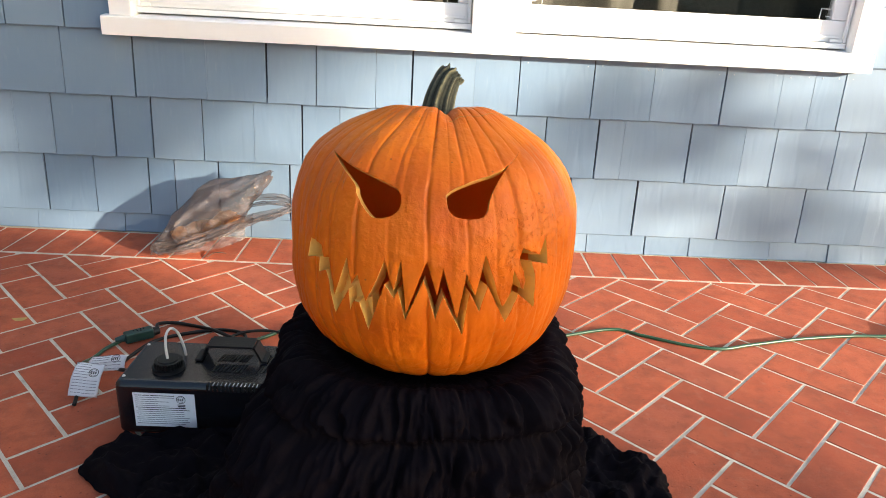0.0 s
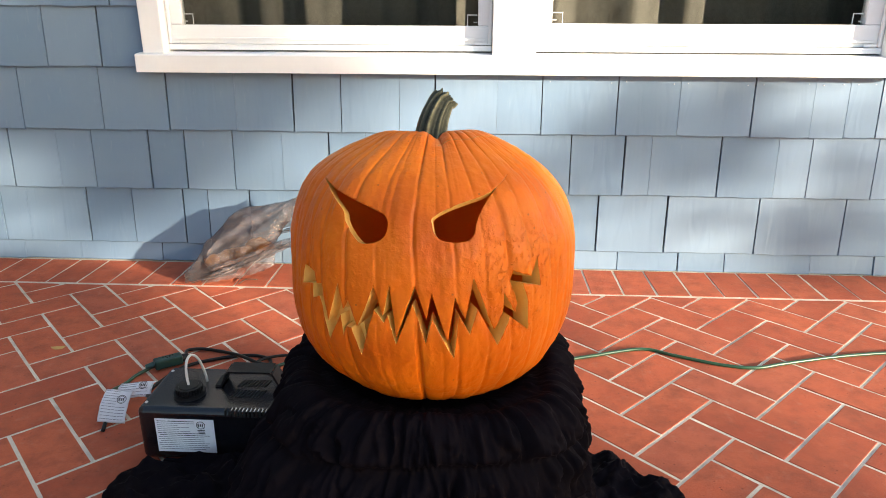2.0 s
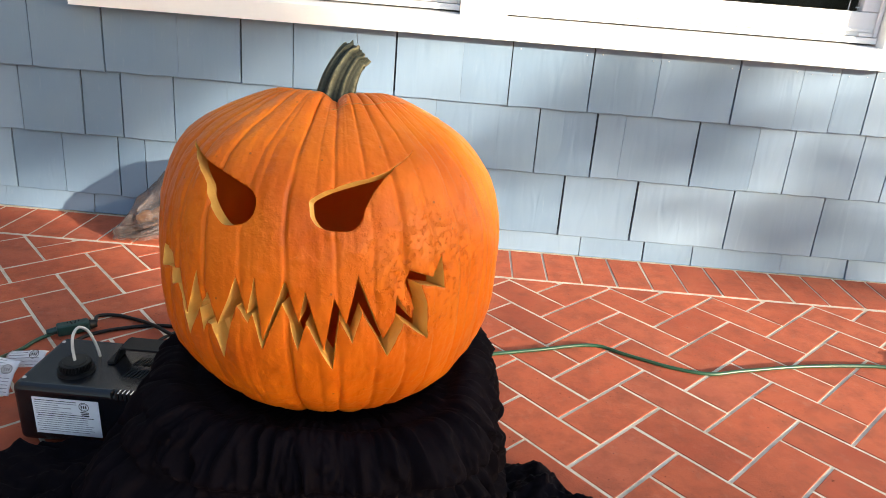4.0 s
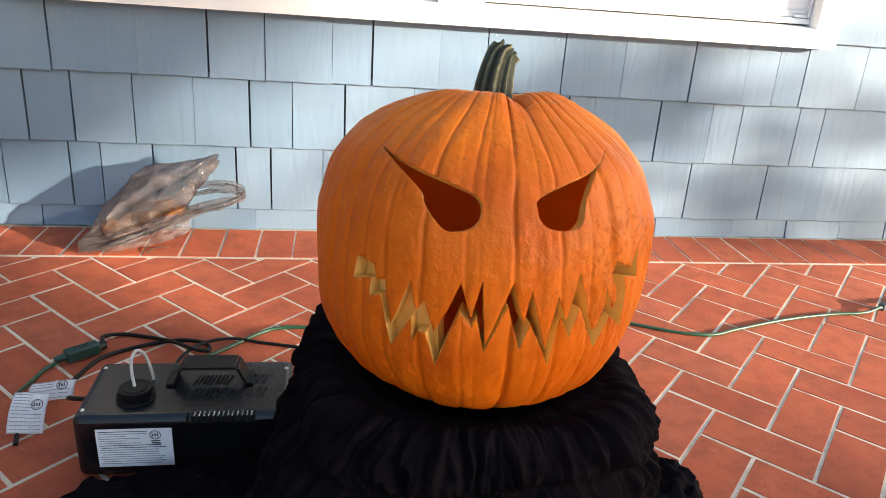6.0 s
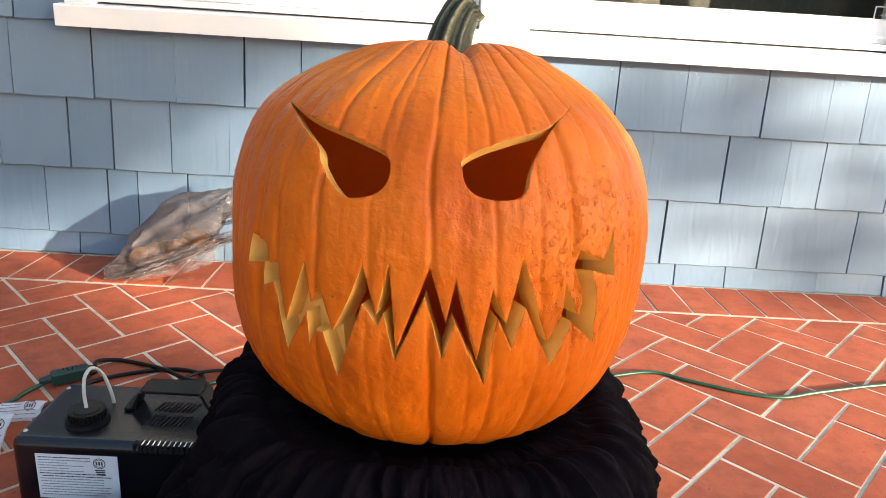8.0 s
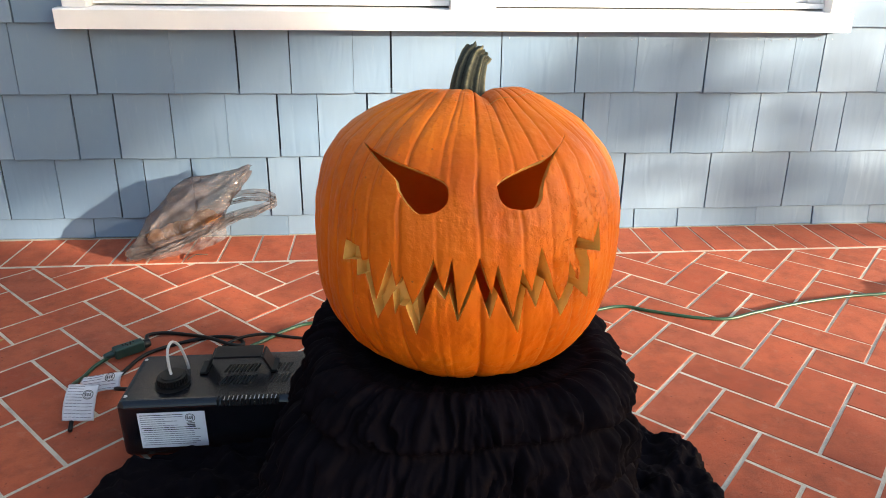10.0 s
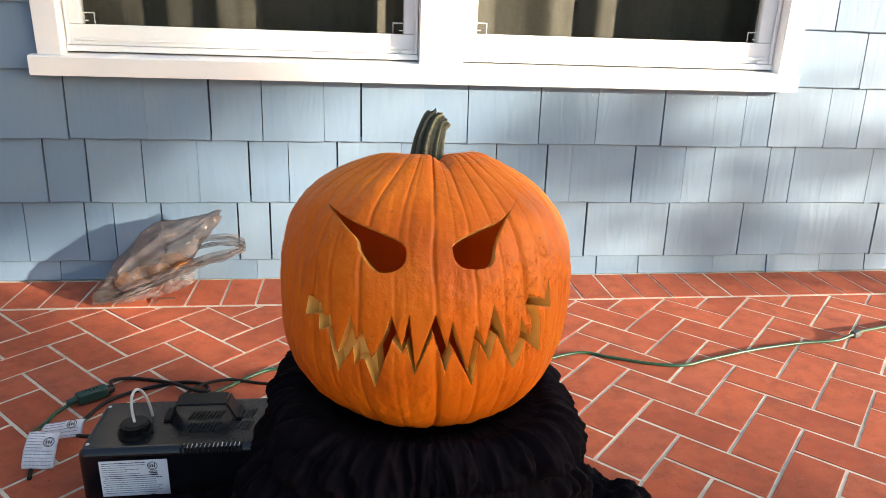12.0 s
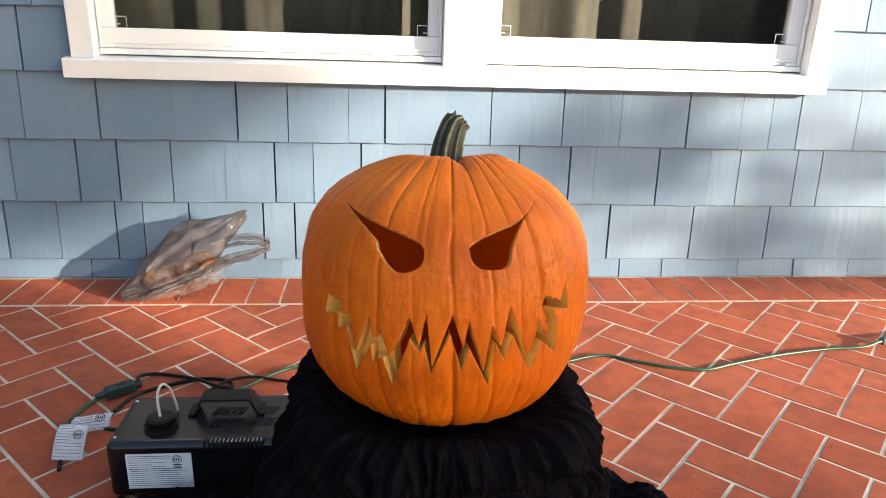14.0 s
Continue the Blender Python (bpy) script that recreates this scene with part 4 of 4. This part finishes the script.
for k in range(5):
    bm = bmesh.new()
    bmesh.ops.create_icosphere(bm, subdivisions=4, radius=1.0)
    t = k / 4
    c = Vector((-0.905 + 0.135 * t, 2.085 + 0.015 * rng.uniform(-1, 1), 0.045 + 0.050 * t))
    sx, sy, sz = rng.uniform(0.034, 0.044), rng.uniform(0.022, 0.032), rng.uniform(0.024, 0.032)
    for v in bm.verts:
        f = 1 + 0.25 * fbm(v.co.x * 1.3 + k, v.co.y * 1.3, v.co.z * 1.3, 3)
        v.co = c + Vector((v.co.x * sx * f, v.co.y * sy * f, v.co.z * sz * f))
        v.co.z = max(v.co.z, 0.004)
    ob = part("pumpkin_scrap", bm, ORANGE_PULP, None, smooth=True)
    tagged(ob, "orange pumpkin scrap inside the thin bag", "pumpkin scrap", "scraps in the bag")
leaf = bmesh.new()
pts = [leaf.verts.new((-1.13 + 0.019 * math.cos(a), 1.565 + 0.006 * math.sin(a) + 0.004 * math.cos(a), 0.003 + 0.004 * math.cos(2 * a))) for a in [k * math.pi / 6 for k in range(12)]]
leaf.faces.new(pts)
bmesh.ops.solidify(leaf, geom=leaf.faces[:], thickness=0.0008)
tagged(part("dry_leaf", leaf, DRY_LEAF), "small dry yellow leaf on the bricks", "leaf")
twig = tube([(-0.815, 2.012, 0.004), (-0.800, 2.030, 0.010), (-0.785, 2.032, 0.012), (-0.765, 2.045, 0.006)], 0.0016, 6, 6)
tagged(part("twig", twig, plain("dark_twig", (0.035, 0.022, 0.015), 0.8)), "thin dark twig on the bricks beside the bag", "twig")


# ---- unseen tree, added to shade the patio ----
# Each bough is set where it keeps the sun off one chosen area.
BOUGHS = [(-0.05, -0.25, 0.76, 7000), (0.40, -0.18, 0.36, 1700), (0.98, 0.60, 0.42, 1800), (1.06, 0.34, 0.20, 520), (1.24, 0.33, 0.07, 80), (0.52, -0.37, 0.14, 420), (0.48, 0.24, 0.12, 130), (1.00, 0.20, 0.16, 320), (0.72, -1.02, 0.46, 2000),
          (1.62, -0.02, 0.20, 80), (1.85, 0.12, 0.14, 110), (1.95, 0.02, 0.12, 140), (2.16, -0.36, 0.18, 160), (2.38, -0.48, 0.18, 160), (2.24, -0.22, 0.12, 40), (0.67, -0.06, 0.08, 180), (2.34, -0.08, 0.16, 84), (1.93, -0.08, 0.12, 96), (1.22, 0.14, 0.16, 48), (1.50, 0.55, 0.25, 160)]


def tree(at, centre, axes):
    """A small unseen tree: BOUGHS give the offset to the side and up, the radius and the number of leaves of each
    bough.
    """
    t = thing("shade_tree", at, "unseen small leafy tree added to cast the dappled shade", "tree")
    r = random.Random(5)
    top, base = Vector(centre), Vector(at)
    part("trunk", tube([base + Vector((0, 0, -0.1)), base + Vector((0.03, 0.02, 0.6)), base.lerp(top, 0.7), top], 0.075, 12, 6, taper=0.03), BARK, t, smooth=True)
    verts, faces = [], []
    for dq, dz, rad, n in BOUGHS:
        c = top + axes[0] * dq + Vector((0, 0, dz))
        start = base.lerp(top, 0.55 if dz < 0.3 else 0.85)
        part("limb", tube([start, start.lerp(c, 0.5) + Vector((0, 0, 0.06)), c], 0.026, 8, 6, taper=0.005), BARK, t, smooth=True)
        twig = 40 if n >= 400 else 12
        for _ in range(n // twig):
            q = Vector((r.gauss(0, 1), r.gauss(0, 1), r.gauss(0, 1))).normalized() * rad * r.uniform(0.2, 1.0)
            for _ in range(twig):
                p = c + q + Vector((r.gauss(0, 0.09), r.gauss(0, 0.09), r.gauss(0, 0.08)))
                u = Vector((r.uniform(-1, 1), r.uniform(-1, 1), r.uniform(-0.6, 0.6))).normalized()
                v = u.cross(Vector((r.uniform(-1, 1), r.uniform(-1, 1), r.uniform(-1, 1)))).normalized()
                s = r.uniform(0.030, 0.055)
                i = len(verts)
                verts += [p - u * s, p + v * s * 0.45, p + u * s, p - v * s * 0.45]
                faces.append((i, i + 1, i + 2, i + 3))
    me = bpy.data.meshes.new("crown")
    me.from_pydata(verts, [], faces)
    me.materials.append(LEAF)
    ob = new("crown", me)
    ob.parent, ob.matrix_parent_inverse = t, t.matrix_world.inverted()
    tagged(ob, "loose crown of small green leaves", kind="stuff")


side = Vector((-SUN_DIR.y, SUN_DIR.x, 0)).normalized() * -1
along = Vector((SUN_DIR.x, SUN_DIR.y, 0)).normalized()
foot = side * 0.30 + along * -6.0
tree((foot.x, foot.y, -0.06), (foot.x, foot.y, 0.54 + 6.0 * math.tan(math.asin(-SUN_DIR.z))), (side, along))

# ---- wall shingles ----
def shingle_mesh(w, h, seed):
    """A tapered wood shingle: thick at its butt, thin at its top, with a slightly uneven butt edge."""
    r = random.Random(seed)
    bm = bmesh.new()
    n = 4
    front, back = [], []
    for i in range(n + 1):
        x = -w / 2 + w * i / n
        dz = r.uniform(-0.0014, 0.0014)
        front.append([bm.verts.new((x, 0.0016, dz)), bm.verts.new((x, 0, 0.0022 + dz)), bm.verts.new((x, 0.0125, h))])
        back.append([bm.verts.new((x, 0.0165, dz)), bm.verts.new((x, 0.0165, h))])
    for i in range(n):
        a, b, c, d = front[i], front[i + 1], back[i], back[i + 1]
        for f in ((a[0], b[0], b[1], a[1]), (a[1], b[1], b[2], a[2]), (a[2], b[2], d[1], c[1]), (c[0], d[0], b[0], a[0])):
            bm.faces.new(f)
    for a, c, s in ((front[0], back[0], 1), (front[n], back[n], -1)):
        f = (a[0], a[1], a[2], c[1], c[0])
        bm.faces.new(f[::s])
    return finish(bm, "shingle", SHINGLE)


# butt height, length, and the joints: a wide open gap (w), a usual one, or one nearly closed by paint (t)
COURSES = [
    (0.002, 0.075, "-1.628t -1.428t -1.144 -0.94t -0.728t -0.545t -0.33 -0.10 0.14 0.397t 0.595w 0.747t 1.023t 1.226w 1.432t"),
    (0.066, 0.210, "-1.588t -1.382w -1.226 -1.052w -0.968 -0.826w -0.596w -0.497w -0.345 -0.12 0.057w 0.321w 0.542w 0.832w 1.103 1.323t 1.616w"),
    (0.256, 0.206, "-1.703w -1.612w -1.451t -1.333 -1.144w -1.024w -0.865 -0.704t -0.552w -0.433 -0.283w -0.083t 0.222 0.390w 0.473t 0.688w 0.864t 0.966t 1.165 1.253 1.546"),
    (0.449, 0.206, "-1.541 -1.277 -1.061w -0.841t -0.657w -0.505 -0.321t -0.209w -0.016t 0.123 0.354 0.542t 0.765w 0.944t 1.046t 1.141 1.344"),
    (0.646, 0.196, "-1.62 -1.426 -1.252w -1.045 1.125 1.429 1.70"),
    (0.826, 0.200, "-1.56 -1.38t -1.20 -1.045 1.125 1.30 1.56"),
]
GAP = {"w": 0.0056, "": 0.0032, "t": 0.0011}
rng = random.Random(21)
nail = finish(cyl(bmesh.new(), (0, 0, 0), (0, -1, 0), 0.0021, 0.0014, 0.0014, 10), "nail", plain("nail_paint", (0.34, 0.38, 0.42), 0.5))


def fill(xs, lo, hi):
    xs = sorted(xs)
    while xs[0] > lo:
        xs.insert(0, xs[0] - rng.uniform(0.09, 0.26))
    while xs[-1] < hi:
        xs.append(xs[-1] + rng.uniform(0.09, 0.26))
    return xs


top_courses = [(1.018 + 0.192 * k, 0.205, f"{-1.2 - 0.03 * k:.3f} -1.045 1.125 {1.32 + 0.02 * k:.3f}") for k in range(9)]
far_verts, far_faces = [], []
count = 0
for z, h, joints in COURSES + top_courses:
    gaps = {float(j.rstrip("wt")): GAP[j[-1] if j[-1] in "wt" else ""] for j in joints.split()}
    xs = fill(list(gaps), -2.7, 2.7)
    for a, b in zip(xs, xs[1:]):
        mid, in_band = (a + b) / 2, WIN_Z0 - 0.03 < z < WIN_Z1 - 0.02
        if in_band and -1.05 < mid < 1.13:
            continue
        count += 1
        hh = h if not (z < WIN_Z0 < z + h and -1.05 < mid < 1.13) else 0.188
        ga, gb = gaps.get(a, 0.003) / 2, gaps.get(b, 0.003) / 2
        me = shingle_mesh(b - a - ga - gb, hh, count)
        mid += (ga - gb) / 2
        m = pose(mid + rng.uniform(-0.0003, 0.0003), WALL_Y + rng.uniform(-0.0012, 0.0012), z + rng.uniform(-0.0015, 0.0015), 0, rng.uniform(-0.18, 0.18), rng.uniform(-0.12, 0.12))
        if z < 1.0 and -1.75 < mid < 1.85:
            shared("shingle", me, wall, m)
            if 0.4 < z < 0.5 and 0.2 < mid < 1.4:
                for s in (-1, 1):
                    shared("nail", nail, wall, pose(mid + s * ((b - a) / 2 - 0.022), WALL_Y + 0.0098, z + 0.158 + rng.uniform(-0.006, 0.006)), "painted nail head")
        else:
            i = len(far_verts)
            far_verts += [m @ v.co for v in me.vertices]
            far_faces += [[i + v for v in p.vertices] for p in me.polygons]
me = bpy.data.meshes.new("far_shingles")
me.from_pydata(far_verts, [], far_faces)
me.materials.append(SHINGLE)
far = new("far_shingles", me)
far.parent = wall
tagged(far, "blue-grey shingles farther along the wall", kind="stuff")

# ---- brick paving ----
MOD = 0.1016             # half a brick with its joint
LONG, SHORT, THICK = 0.1962, 0.0946, 0.052
HX, HY = 0.530, 1.337    # a corner of the herringbone


def brick_mesh(poly, seed):
    """A paver with eased edges over the outline poly, its top at z = 0."""
    r = random.Random(seed)
    bm = bmesh.new()
    c = sum((Vector(p) for p in poly), Vector((0, 0))) / len(poly)
    ring = lambda inset, z: [bm.verts.new((*(Vector(p) + (c - Vector(p)).normalized() * inset), z + r.uniform(-0.0005, 0.0005))) for p in poly]
    rings = [ring(0.0, -THICK), ring(0.0, -0.0012), ring(0.0014, 0.0)]
    n = len(poly)
    for a, b in zip(rings, rings[1:]):
        for i in range(n):
            bm.faces.new((a[i], a[(i + 1) % n], b[(i + 1) % n], b[i]))
    bm.faces.new(rings[-1])
    return finish(bm, "brick", BRICK)


def rect(l, w):
    return [(-l / 2, -w / 2), (l / 2, -w / 2), (l / 2, w / 2), (-l / 2, w / 2)]


def clip(poly, ymax):
    out = []
    for p, q in zip(poly, poly[1:] + poly[:1]):
        if p[1] <= ymax:
            out.append(p)
        if (p[1] <= ymax) != (q[1] <= ymax):
            t = (ymax - p[1]) / (q[1] - p[1])
            out.append((p[0] + t * (q[0] - p[0]), ymax))
    return out


whole = [brick_mesh(rect(LONG, SHORT), s) for s in range(6)]
far_verts, far_faces, near = [], [], 0


def lay(me, m, is_near):
    global near
    if is_near:
        near += 1
        shared("brick", me, patio, m)
    else:
        i = len(far_verts)
        far_verts.extend(m @ v.co for v in me.vertices)
        far_faces.extend([i + v for v in p.vertices] for p in me.polygons)


rng = random.Random(4)
R2 = math.sqrt(0.5)
for a in range(-40, 41):
    for b in range(-40, 41):
        s = (a + b) % 4
        if s == 0:
            u, v, turn = a + 1.0, b + 0.5, 45
        elif s == 2:
            u, v, turn = a + 0.5, b + 1.0, -45
        else:
            continue
        x, y = HX + MOD * R2 * (u + v), HY + MOD * R2 * (u - v)
        e = min(1.0, max(0.0, (0.15 - x) / 0.60))
        e = e * e * (3 - 2 * e)
        x, y = x + 0.037 * e, y - 0.002 * e      # the courses laid from the far side are a little out of step
        if not (-2.55 < x < 2.55 and -1.1 < y < BAND_Y + 0.10):
            continue
        m = pose(x, y, rng.uniform(-0.0004, 0.0004), rng.uniform(-0.12, 0.12), rng.uniform(-0.12, 0.12), turn + rng.uniform(-0.45, 0.45))
        is_near = -1.30 < x < 1.45 and y > 0.82
        poly = [tuple((m @ Vector((*p, 0))).to_2d()) for p in rect(LONG, SHORT)]
        if max(p[1] for p in poly) > BAND_Y - 0.005:
            cut = clip(poly, BAND_Y - 0.005)
            if len(cut) < 3 or max(p[1] for p in cut) - min(p[1] for p in cut) < 0.005:
                continue
            cx, cy = sum(p[0] for p in cut) / len(cut), sum(p[1] for p in cut) / len(cut)
            lay(brick_mesh([(p[0] - cx, p[1] - cy) for p in cut], near), pose(cx, cy, m.translation.z), is_near)
        else:
            lay(rng.choice(whole), m, is_near)
soldier = [brick_mesh(rect(SHORT, LONG + 0.006), s) for s in range(10, 14)]
for k in range(-30, 21):
    x = 0.482 + 0.1008 * (k + 0.5)
    lay(rng.choice(soldier), pose(x + rng.uniform(-0.001, 0.001), (BAND_Y + WALL_Y) / 2 + 0.002, rng.uniform(-0.0004, 0.0004), 0, 0, rng.uniform(-0.5, 0.5)), -1.5 < x < 1.7)
me = bpy.data.meshes.new("far_bricks")
me.from_pydata(far_verts, [], far_faces)
me.materials.append(BRICK)
far = new("far_bricks", me)
far.parent = patio
tagged(far, "red bricks farther out on the patio", kind="stuff")
